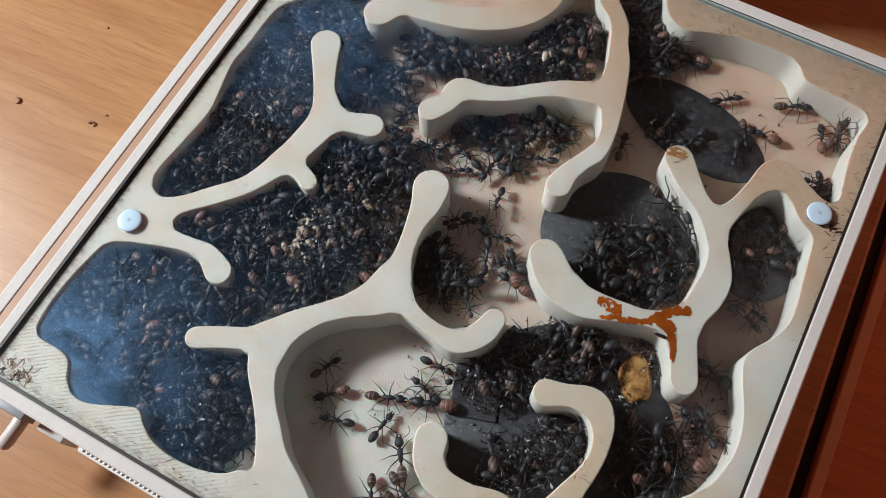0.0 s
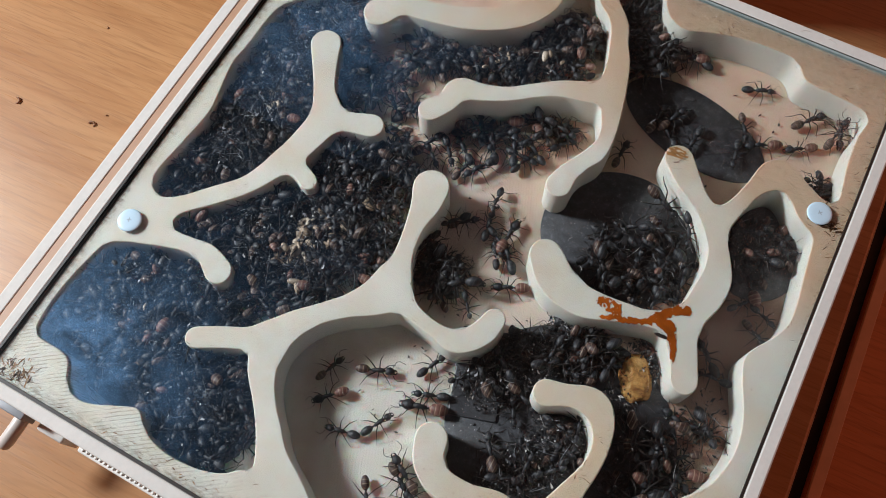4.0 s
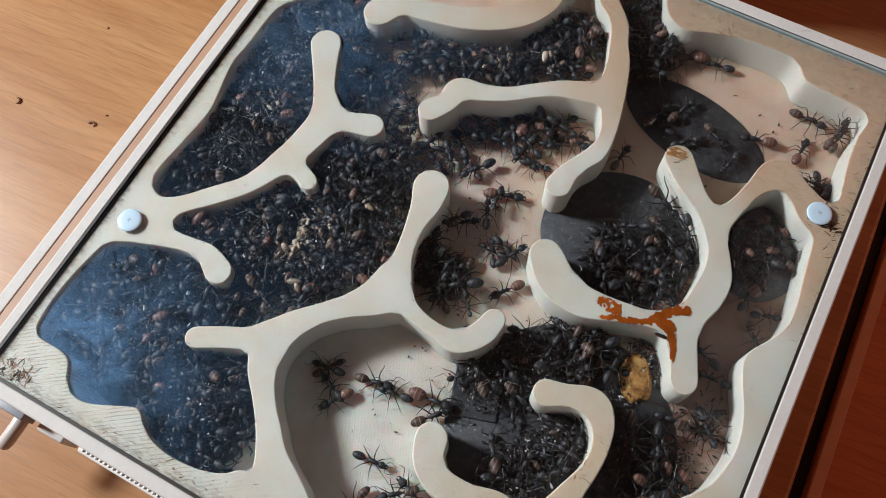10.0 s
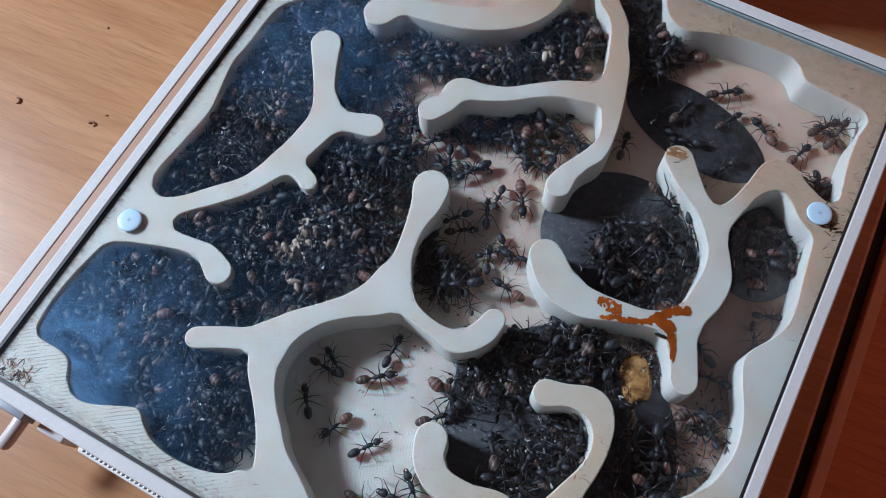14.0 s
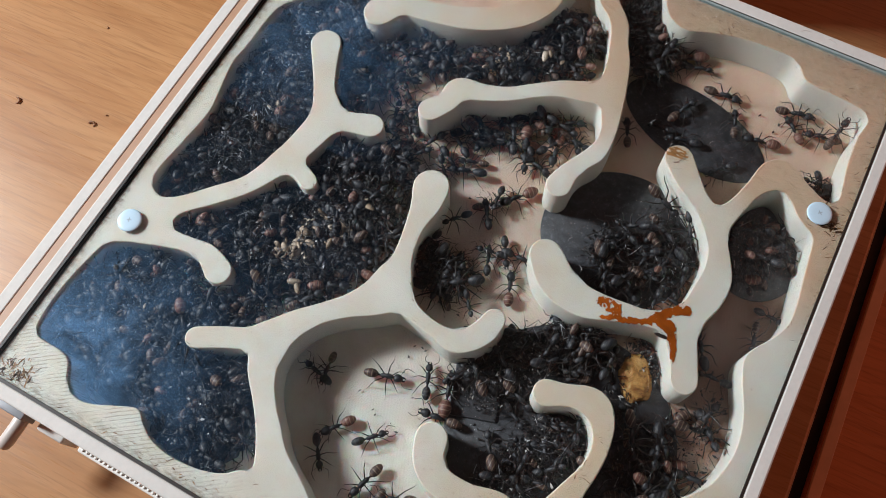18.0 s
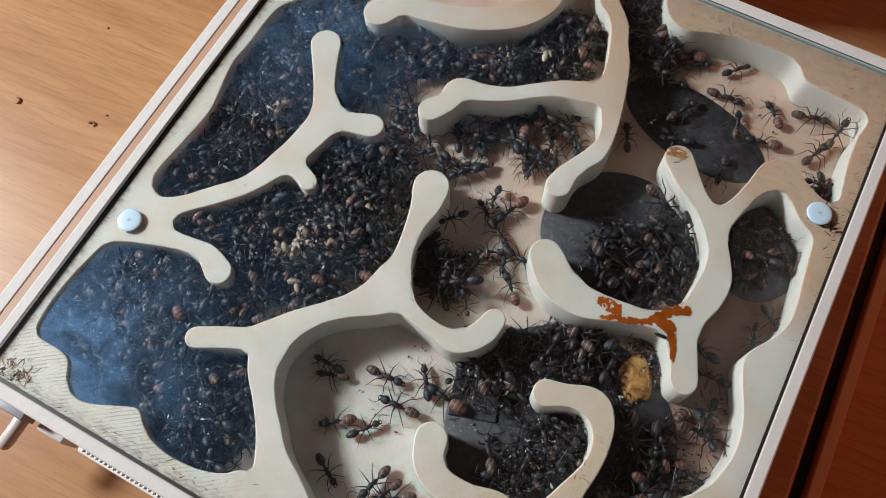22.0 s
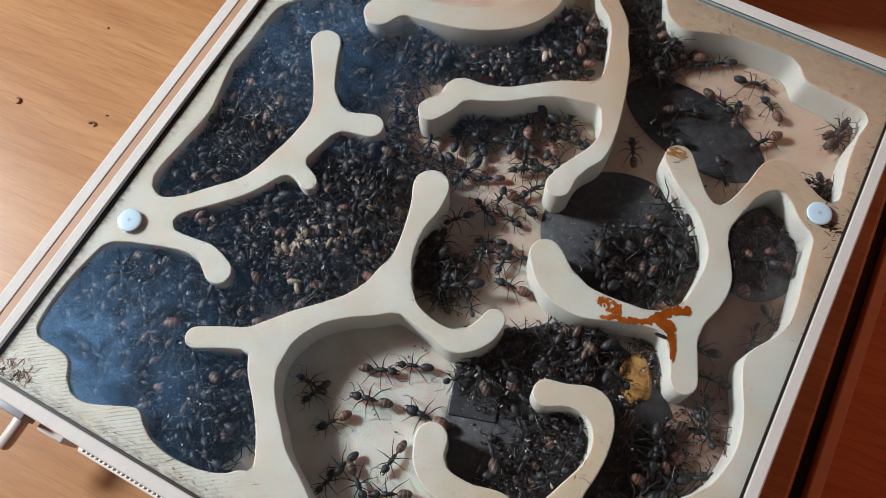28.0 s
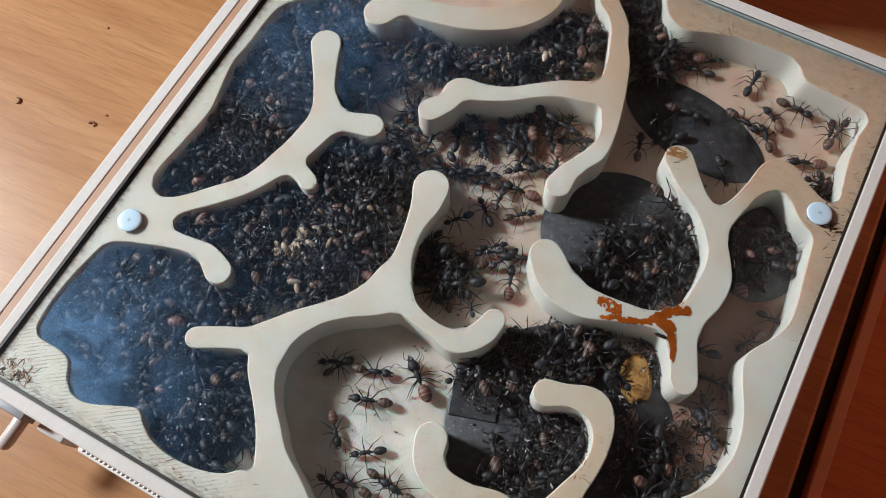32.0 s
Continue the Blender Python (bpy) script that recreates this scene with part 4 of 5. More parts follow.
def clear_of_walls(x, y, gap):
    """Moves a spot away from the walls until it has that much room."""
    for _ in range(12):
        d = free_room(x, y)
        if d >= gap:
            break
        gx, gy = free_room(x + 1, y) - free_room(x - 1, y), free_room(x, y + 1) - free_room(x, y - 1)
        n = math.hypot(gx, gy) or 1
        x, y = x + gx / n * (gap - d + 0.1), y + gy / n * (gap - d + 0.1)
    return x, y


def make_ant(kind, x, y, a, z=0.0, rx=0.0, ry=0.0, size=1.0):
    ant = copy_thing(KINDS[kind], Matrix())
    ant.matrix_basis = pose(x * MM, y * MM, ZF + z * MM, rx, ry, a) @ Matrix.Diagonal((size, size, size, 1))
    for c in ant.children:
        if c.name.startswith("leg"):
            c.matrix_basis = c.matrix_basis @ pose(0, 0, 0, 0, rng.uniform(-7, 5), rng.uniform(-14, 14))
        elif c.name.startswith("antenna"):
            c.matrix_basis = c.matrix_basis @ pose(0, 0, 0, 0, rng.uniform(-3, 3), rng.uniform(-7, 7))
    return ant


# ants that roam over open floor
ROAMERS = {}
for spot, kind, size in (("nursery_a", 0, 0.95), ("nursery_b", 1, 1.08), ("nursery_c", 0, 1.00), ("nursery_d", 1, 1.15), ("nursery_e", 2, 0.90), ("nursery_f", 0, 0.95), ("nursery_g", 1, 1.08), ("nursery_h", 1, 1.00), ("nursery_i", 2, 1.15), ("nursery_j", 1, 0.90), ("nursery_k", 0, 0.95), ("nursery_l", 1, 1.08), ("gallery_a", 0, 1.00), ("gallery_b", 1, 1.15), ("gallery_c", 2, 0.90), ("gallery_d", 1, 0.95), ("gallery_e", 0, 1.08), ("gallery_f", 1, 1.00), ("gallery_g", 2, 1.15), ("gallery_h", 1, 0.90), ("gallery_i", 0, 0.95), ("gallery_j", 1, 1.08), ("gallery_k", 2, 1.00), ("gallery_l", 1, 1.15), ("hall_a", 0, 0.90), ("hall_b", 1, 0.95), ("hall_c", 2, 1.08), ("hall_d", 1, 1.00), ("hall_e", 0, 1.15), ("hall_f", 1, 0.90), ("hall_g", 2, 0.95), ("hall_h", 1, 1.08), ("door_a", 0, 1.00), ("door_b", 1, 1.15), ("door_c", 2, 0.90), ("door_d", 1, 0.95), ("panel_a", 0, 1.08)):
    ROAMERS[spot] = make_ant(kind, 90, 90, 0, 0, 0, 0, size)

# one ant clings to the sloping wall in the far corner, one to the gate's wall
tagged(make_ant(1, 163.2, 163.0, 78, 2.6, 0, -38, 1.05), "dark hairy ant clinging to the chamber's corner wall")
tagged(make_ant(1, 113.5, 165.0, 205, 1.6, 20, 0, 1.0), "dark ant climbing the pale chamber wall")

# ---- crowds: single ants on top, the heap below them as one mass ----
SINGLES, CLUMPS = [], []


def ant_soup():
    """One simple ant as arrays, for the heaps."""
    bm = blob_bm(3.55, 1.75, 1.05, 0.82, 0.62, -0.2, 5, 7)
    add_bm(bm, tube_bm([(x * MM, 0, z * MM) for x, z in ((2.5, 1.75), (1.3, 2.2), (0.0, 1.9), (-1.2, 1.6))], [0.2 * MM, 0.62 * MM, 0.5 * MM, 0.15 * MM], 6))
    n_body = len(bm.faces)
    add_bm(bm, blob_bm(-2.95, 1.75, 1.75, 1.08, 1.0, 0.10, 6, 8))
    n_gaster = len(bm.faces)
    for x, az, reach, lift in HIPS:
        for s in (1, -1):
            m = pose(x * MM, s * 0.38 * MM, 1.68 * MM, 0, 0, s * az)
            add_bm(bm, tube_bm([m @ (Vector(p) * MM * reach) for p in ((0, 0, 0), (2.1, 0, lift), (3.6, 0, -1.1), (4.7, 0, -1.68))], [0.15 * MM, 0.14 * MM, 0.11 * MM, 0.05 * MM], 4))
    for s in (1, -1):
        add_bm(bm, tube_bm([(x * MM, s * y * MM, z * MM) for x, y, z in ((4.1, 0.35, 2.05), (5.0, 1.7, 2.6), (7.1, 1.5, 1.0))], [0.08 * MM] * 3, 3))
    bm.verts.index_update()
    v = np.array([x.co[:] for x in bm.verts])
    f = [[q.index for q in x.verts] for x in bm.faces]
    bm.free()
    return v, f, n_body, n_gaster


SOUP = ant_soup()


def pick_spot(discs, gap):
    for _ in range(60):
        w = [d[2] ** 2 for d in discs]
        cx, cy, r = rng.choices(discs, w)[0]
        q, a = r * math.sqrt(rng.random()), rng.uniform(0, 2 * math.pi)
        x, y = cx + q * math.cos(a), cy + q * math.sin(a)
        if free_room(x, y) > gap:
            return x, y
    return clear_of_walls(cx, cy, gap)


def crowd(area, discs, pile, single, clumps, litter=7, top=3.8):
    V, F, nb, ng = SOUP
    heaps = [([], [], []) for _ in range(clumps)]
    for _ in range(pile):
        x, y = pick_spot(discs, 1.6 if top < 5 else 0.8)
        verts, faces, mats = heaps[rng.randrange(clumps)]
        s = rng.choice((0.8, 0.95, 1.0, 1.1, 1.3))
        m = pose(x * MM, y * MM, ZF + rng.uniform(-0.2, top) * MM, rng.uniform(-55, 55), rng.uniform(-36, 36), rng.uniform(0, 360)) @ Matrix.Diagonal((s, s, s, 1))
        a = np.array(m)
        base = len(verts)
        w = V @ a[:3, :3].T + a[:3, 3]
        w[:, 2] = np.clip(w[:, 2], ZF + 0.0001, ZT - 0.0004)
        verts += [tuple(p) for p in w]
        faces += [[k + base for k in f] for f in F]
        g = rng.choices((0, 1, 2), (6.5, 2.4, 0.8))[0]
        mats += [0] * nb + [g] * (ng - nb) + [3] * (len(F) - ng)
    # litter of shed legs and straws over the heap; the pale ones paint leg glints
    for _ in range(pile * litter):
        x, y = pick_spot(discs, 0.8)
        verts, faces, mats = heaps[rng.randrange(clumps)]
        L, r = rng.choice((0.6, 0.9, 1.3, 2.2)), rng.choice((0.05, 0.06, 0.08, 0.12))
        m = pose(x * MM, y * MM, ZF + rng.uniform(2.4, top + 3.2) * MM, 0, rng.uniform(-38, 38), rng.uniform(0, 360))
        base = len(verts)
        for u, k in ((-L, 0.4), (0.0, 1.0), (L, 0.35)):
            bend = 0.04 * L if u == 0 else 0
            for a in (90, 210, 330):
                p = m @ Vector((u * MM, (bend + r * k * math.cos(radians(a))) * MM, r * k * math.sin(radians(a)) * MM))
                verts.append((p.x, p.y, min(max(p.z, ZF + 0.0001), ZT - 0.0002)))
        for i in (0, 3):
            for k in range(3):
                faces.append([base + i + k, base + i + (k + 1) % 3, base + i + 3 + (k + 1) % 3, base + i + 3 + k])
                mats.append(4)
    for verts, faces, mats in heaps:
        if not verts:
            continue
        me = bpy.data.meshes.new("ant_heap")
        me.from_pydata(verts, [], faces)
        for mt in (GASTER_BLACK, GASTER_BROWN, GASTER_RED, LEG_BLACK, STRAW_GLINTS):
            me.materials.append(mt)
        me.polygons.foreach_set("material_index", mats)
        me.polygons.foreach_set("use_smooth", [True] * len(faces))
        ob = new("ant_heap", me)
        tagged(ob, "dense heap of crowded black and brown ants", "ant heap", kind="stuff")
        CLUMPS.append(ob)
    for _ in range(single):
        x, y = pick_spot(discs, 2.2)
        high = rng.uniform(top - 2.6, top - 0.2) if pile > 60 else rng.uniform(0.0, 0.6)
        kind = rng.choices((0, 1, 2), (5, 4, 0.9))[0]
        a, rx, ry = rng.uniform(0, 360), rng.uniform(-16, 16) if pile > 60 else 0, rng.uniform(-14, 14) if pile > 60 else 0
        size = rng.uniform(0.82, 1.18)
        SINGLES.append((make_ant(kind, x, y, a, high, rx, ry, size), x, y, a, high, rx, ry))


LITTER_LOW = [(109.5, 55.4, 7.0), (115.6, 65.1, 8.5), (124.4, 73.1, 8.5), (129.1, 76.4, 5.7), (130.2, 50.9, 7.5), (136.6, 46.8, 6.7), (126.5, 39.9, 8.1), (121.2, 76.4, 5.7), (121.8, 34.4, 5.4)]
LITTER_RIGHT = [(160.0, 126.7, 6.7), (156.8, 116.3, 6.3), (154.8, 124.0, 5.2), (160.1, 66.9, 8.1), (157.2, 56.3, 8.0), (159.5, 75.8, 5.5), (149.9, 59.9, 6.1), (148.8, 48.9, 6.7)]
LITTER_CUP = [(132.5, 115.9, 7.5), (139.5, 106.8, 7.3), (129.7, 99.9, 7.3), (138.6, 97.6, 5.8), (120.6, 102.2, 6.7), (134.6, 122.6, 4.5)]
crowd("dense", [(19.7, 81.6, 6.4), (17.3, 75.3, 5.5), (22.6, 87.2, 5.6), (22.7, 97.5, 4.9), (14.6, 92.2, 7.3), (22.3, 92.1, 6.4), (6.0, 65.4, 6.3), (4.0, 87.7, 6.5), (0.8, 101.1, 7.5), (-1.0, 115.8, 7.6), (7.1, 72.0, 8.7), (11.9, 84.6, 10.4), (11.3, 100.1, 12.3), (9.5, 116.7, 11.7), (22.5, 103.8, 8.2), (28.1, 119.7, 7.5), (23.9, 133.3, 8.5), (37.0, 111.3, 6.5), (10.2, 129.7, 5.1)], pile=330, single=46, clumps=3, litter=3, top=6.0)
crowd("big", [(23.0, 59.9, 6.9), (35.3, 60.8, 10.6), (48.7, 67.9, 14.4), (59.1, 77.1, 12.2), (48.1, 86.6, 9.3), (60.5, 93.1, 7.0), (39.8, 88.1, 5.5), (42.4, 50.1, 8.2), (56.3, 55.7, 7.4), (66.7, 70.1, 7.5), (46.4, 95.6, 6.3), (56.1, 97.7, 4.7)], pile=320, single=62, clumps=3, litter=3, top=6.0)
crowd("corner", [(14.6, 35.4, 11.2), (29.3, 32.7, 12.5), (25.1, 23.6, 10.9), (41.8, 22.5, 12.1), (57.2, 14.9, 9.0), (48.3, 13.2, 8.4), (43.6, 40.2, 6.6), (10.7, 21.1, 8.8), (51.9, 27.9, 5.7)], pile=250, single=46, clumps=3, litter=3, top=6.0)
crowd("top", [(64.3, 139.7, 9.9), (76.0, 145.8, 9.9), (84.9, 153.8, 9.9), (86.8, 161.5, 6.6), (49.7, 135.4, 5.8), (79.8, 164.7, 5.0), (56.5, 136.7, 8.3)], pile=100, single=26, clumps=3, litter=3, top=4.6)
crowd("mid", [(72.2, 121.0, 5.4), (80.7, 125.4, 5.4), (89.4, 129.3, 5.7), (97.0, 131.9, 5.7)], pile=4, single=11, clumps=3, litter=4)
crowd("hall", [(83.5, 73.6, 4.4), (91.1, 68.9, 6.6), (78.9, 82.0, 4.5), (100.2, 70.3, 4.3), (87.5, 88.4, 8.3), (91.9, 96.3, 7.6), (103.0, 87.5, 5.2)], pile=4, single=5, clumps=3, litter=3)
crowd("hall_side", [(70.5, 92.0, 4.0), (73.5, 83.3, 4.5), (79.5, 77.0, 5.0), (88.0, 75.0, 4.5)], pile=26, single=6, clumps=3, litter=3)
crowd("panel", [(132.5, 115.9, 7.5), (139.5, 106.8, 7.3), (129.7, 99.9, 7.3), (138.6, 97.6, 5.8), (120.6, 102.2, 6.7), (134.6, 122.6, 4.5)], pile=26, single=16, clumps=3, litter=3)
crowd("low", [(109.5, 55.4, 7.0), (115.6, 65.1, 8.5), (124.4, 73.1, 8.5), (129.1, 76.4, 5.7), (130.2, 50.9, 7.5), (136.6, 46.8, 6.7), (126.5, 39.9, 8.1), (121.2, 76.4, 5.7), (121.8, 34.4, 5.4)], pile=40, single=16, clumps=3, litter=3)
crowd("right", [(160.0, 126.7, 6.7), (156.8, 116.3, 6.3), (164.6, 117.4, 4.1), (154.8, 124.0, 5.2), (160.1, 68.9, 7.1), (157.2, 56.3, 8.0), (158.5, 77.8, 4.5), (149.9, 59.9, 6.1), (148.8, 48.9, 6.7)], pile=34, single=16, clumps=3, litter=2)
crowd("right_floor", [(158.6, 101.3, 6.0), (156.6, 88.0, 4.6)], pile=0, single=5, clumps=1, litter=0)
crowd("gate", [(103.0, 169.9, 7.4), (101.3, 178.1, 6.7), (106.9, 160.8, 5.7), (109.7, 166.7, 4.9)], pile=60, single=12, clumps=3, litter=3)
crowd("nook", [(164.2, 144.0, 2.4)], pile=5, single=1, clumps=1, litter=3)
crowd("gallery", [(128.0, 148.0, 9.0), (136.0, 143.0, 6.0)], pile=0, single=4, clumps=1, litter=0)
crowd("doorway", [(37.1, 133.0, 5.0), (44.5, 122.5, 6.0), (55.5, 116.0, 5.0), (54.5, 107.0, 6.0), (61.9, 106.8, 5.0), (69.5, 112.0, 4.0)], pile=8, single=10, clumps=3, litter=3)
crowd("threshold", [(76.0, 110.2, 6.0), (84.0, 113.6, 6.0), (95.4, 116.5, 4.0)], pile=0, single=6, clumps=1, litter=0)
crowd("shelf_floor", [(70.0, 117.5, 3.5), (82.0, 119.5, 4.0), (90.5, 124.0, 4.0), (97.5, 127.0, 4.0)], pile=0, single=5, clumps=1, litter=2)


# ---- brood and food among the ants ----
def cocoons():
    for cx, cy, n, spread in ((50.5, 69.0, 9, 4.5), (59.0, 74.0, 4, 5.0), (47.0, 60.0, 5, 5.0), (21.0, 99.0, 5, 4.0), (56, 57, 3, 4), (36, 118, 2, 2)):
        for _ in range(n):
            x, y = clear_of_walls(cx + rng.gauss(0, spread * 0.5), cy + rng.gauss(0, spread * 0.5), 2.5)
            ob = link_mesh("cocoon", blob_bm(0, 0, rng.uniform(1.4, 2.1), rng.uniform(0.8, 1.1), 0.9, rng.uniform(-0.1, 0.1), 8, 10), COCOON)
            ob.matrix_basis = pose(x * MM, y * MM, ZF + rng.uniform(5.2, 7.6) * MM, rng.uniform(-15, 15), rng.uniform(-15, 15), rng.uniform(0, 360))
            tagged(ob, "cream oval ant cocoon among the crowded ants", "cocoon", "cocoons")


cocoons()


def brood_pile(discs, n):
    """Small pale grubs and scraps that the ants keep together."""
    bm = bmesh.new()
    for _ in range(n):
        x, y = pick_spot(discs, 1.6)
        r = rng.choice((0.35, 0.45, 0.6, 0.8, 1.1))
        m = pose(x * MM, y * MM, ZF + rng.uniform(4.6, 7.8) * MM, rng.uniform(-40, 40), rng.uniform(-40, 40), rng.uniform(0, 360))
        tmp = blob_bm(0, 0, r * rng.uniform(1.0, 1.9), r * rng.uniform(0.6, 1.0), r * rng.uniform(0.35, 0.7), rng.uniform(-0.3, 0.3), 5, 7)
        for v in tmp.verts:
            v.co = m @ (v.co + noise.noise_vector(v.co * 900 + Vector((x, y, 0))) * 0.0002)
        add_bm(bm, tmp)
    ob = link_mesh("brood_pile", bm, BROOD)
    tagged(ob, "pile of pale grubs and scraps among the ants", "brood", kind="stuff")


brood_pile([(52.5, 70.0, 5.5), (59.0, 72.5, 3.0)], 75)
brood_pile([(48.0, 61.0, 4.0), (52.0, 62.0, 3.0)], 60)
brood_pile([(22.0, 99.0, 4.5), (27, 108, 4.0), (30, 122, 3)], 22)
brood_pile([(28.0, 30.0, 4.0), (60, 85, 4)], 26)
brood_pile([(70.0, 138.0, 5.0), (84.0, 150.0, 5.0)], 10)


def floor_litter(discs, n, heap=0.0):
    """Dark grains, scraps and shed bits strewn over a chamber floor."""
    verts, faces = [], []
    for _ in range(n):
        x, y = pick_spot(discs, 0.5)
        r = rng.choice((0.10, 0.14, 0.18, 0.26, 0.42)) * MM
        m = pose(x * MM, y * MM, ZF + r * 0.6 + 0.0003 + rng.random() * heap * MM, rng.uniform(-30, 30), rng.uniform(-30, 30), rng.uniform(0, 360))
        b, u = len(verts), rng.uniform(1.0, 2.2)
        verts += [tuple(m @ Vector(p)) for p in ((r * u, 0, 0), (0, r * rng.uniform(0.5, 1), 0), (-r * u, 0.2 * r, 0), (0, -r * rng.uniform(0.5, 1), 0), (0.2 * r, 0, r * 0.6), (0, 0, -r * 0.5))]
        faces += [(b + i, b + (i + 1) % 4, b + 4) for i in range(4)] + [(b + (i + 1) % 4, b + i, b + 5) for i in range(4)]
    me = bpy.data.meshes.new("floor_litter")
    me.from_pydata(verts, [], faces)
    ob = link_mesh("floor_litter", me, SOIL)
    tagged(ob, "dark grains and scraps strewn over the chamber floor", "litter", kind="stuff")


floor_litter(LITTER_LOW, 5200, 2.6)
floor_litter([(147.0, 79.5, 5.0), (141.5, 81.0, 5.0), (140.0, 67.0, 5.0)], 900, 2.0)
floor_litter(LITTER_RIGHT, 800)
floor_litter(LITTER_CUP, 420)
floor_litter([(112, 85, 40), (98, 45, 20), (140, 150, 18)], 180)


def scraps(discs, n, z0, z1, material, label):
    """Thin broken flakes, husks and wing bits caught among the ants."""
    verts, faces = [], []
    for _ in range(n):
        x, y = pick_spot(discs, 0.6)
        r = rng.choice((0.16, 0.22, 0.3, 0.42, 0.6)) * MM
        m = pose(x * MM, y * MM, ZF + rng.uniform(z0, z1) * MM, rng.uniform(-50, 50), rng.uniform(-50, 50), rng.uniform(0, 360))
        b, k = len(verts), rng.randint(4, 6)
        rim = [(r * rng.uniform(0.5, 1.5) * math.cos(2 * math.pi * i / k), r * rng.uniform(0.3, 0.8) * math.sin(2 * math.pi * i / k)) for i in range(k)]
        verts += [tuple(m @ Vector((u, v, 0.04 * MM))) for u, v in rim] + [tuple(m @ Vector((u, v, -0.04 * MM))) for u, v in rim]
        faces += [tuple(range(b, b + k)), tuple(range(b + 2 * k - 1, b + k - 1, -1))]
        faces += [(b + i, b + k + i, b + k + (i + 1) % k, b + (i + 1) % k) for i in range(k)]
    me = bpy.data.meshes.new("scraps")
    me.from_pydata(verts, [], faces)
    ob = link_mesh("scraps", me, material)
    tagged(ob, label, "litter", kind="stuff")


# husk tones, the palest raised to paint highlights on legs and hairs
FLAKES = island_material("pale_flakes", [(0.0, (0.02, 0.02, 0.026)), (0.5, (0.05, 0.05, 0.06)), (0.75, (0.22, 0.21, 0.23)), (1.0, (0.62, 0.59, 0.57))], 0.45)
scraps([(12, 98, 16), (14, 78, 9), (22, 92, 6), (9, 117, 11), (24, 130, 8)], 1500, 3.5, 8.8, FLAKES, "grey husks and flakes among the crowded ants")
scraps([(48, 68, 15), (35, 60, 9), (59, 78, 12), (48, 88, 9), (42, 50, 7)], 1500, 3.5, 8.8, FLAKES, "grey husks and flakes among the crowded ants")
scraps([(16, 34, 11), (30, 31, 12), (26, 23, 10), (43, 23, 12), (54, 15, 9)], 1200, 3.5, 8.8, FLAKES, "grey husks and flakes among the crowded ants")
scraps([(64, 140, 9), (77, 147, 9), (86, 156, 8)], 320, 1.5, 6.0, FLAKES, "grey husks and flakes among the crowded ants")
scraps(LITTER_LOW, 700, 0.4, 3.6, FLAKES, "dark flakes over the littered chamber floor")
scraps([(147.0, 80.0, 4.0), (141.5, 81.0, 4.0)], 120, 0.4, 2.6, LEG_BLACK, "dark crumbs piled beside the food")


def food_material():
    m, nt, b = nodes_of("amber_food")
    v = coords(nt)
    wide, mid = noise_of(nt, v, 190, 4, 0.6, 0.6), noise_of(nt, v, 900, 4, 0.65)
    col = ramp_of(nt, wide, [(0.32, (0.17, 0.065, 0.022)), (0.5, (0.40, 0.20, 0.062)), (0.66, (0.54, 0.33, 0.13))])
    col = blend(nt, maths(nt, "MULTIPLY", grey(nt, mid, 0.60, 0.68), 0.8), col, (0.13, 0.05, 0.02))
    nt.links.new(col, b.inputs["Base Color"])
    b.inputs["Roughness"].default_value, b.inputs["Specular IOR Level"].default_value = 0.6, 0.25
    b.inputs["Subsurface Weight"].default_value, b.inputs["Subsurface Scale"].default_value = 0.3, 0.002
    bump_of(nt, b, mid, 0.3, 0.0003)
    return m


def food_lump():
    bm = bmesh.new()
    bmesh.ops.create_icosphere(bm, subdivisions=5, radius=1)
    for v in bm.verts:
        n = noise.fractal(v.co * 1.1 + Vector((3.1, 0.4, 0)), 0.8, 2.0, 5)
        fine = noise.noise(v.co * 6.0)
        flat = math.copysign(abs(v.co.z) ** 0.7, v.co.z)
        v.co = Vector((v.co.x * 5.9, v.co.y * 3.9, flat * 1.3)) * (1 + 0.20 * n + 0.03 * fine) * MM
    ob = link_mesh("food_lump", bm, food_material())
    ob.matrix_basis = pose(141.8 * MM, 74.2 * MM, ZF + 0.0015, 0, 0, -62)
    tagged(ob, "amber-coloured speckled lump of food beside a wall", "food")


food_lump()
rim_threads()

for proto in KINDS:
    # the patterns themselves leave the scene
    for c in proto.children_recursive:
        bpy.data.objects.remove(c)
    bpy.data.objects.remove(proto)


# ---- what moves ----
def crawl(ant, rows):
    keys = []
    for t, x, y, a in rows:
        x, y = clear_of_walls(x, y, 2.4)
        keys.append((t, pose(x * MM, y * MM, ZF, 0, 0, a)))
    size = tuple(ant.scale)
    walk(ant, keys)
    ant.scale = size
    legs = [c for c in ant.children if c.name.startswith("leg")]
    for i, leg in enumerate(legs):
        rest = leg.matrix_basis.copy()
        tripod = 1 if i in (0, 3, 4) else -1
        beat = []
        for k in range(0, 65):
            t = k * 0.5
            before = max((r for r in rows if r[0] <= t), key=lambda r: r[0])
            after = min((r for r in rows if r[0] >= t), key=lambda r: r[0])
            far = math.hypot(after[1] - before[1], after[2] - before[2]) / max(after[0] - before[0], 0.5)
            swing = min(12, 2 + far * 3) * (1 if k % 2 else -1) * tripod
            beat.append((t, rest @ pose(0, 0, 0, 0, 0, swing)))
        walk(leg, beat)


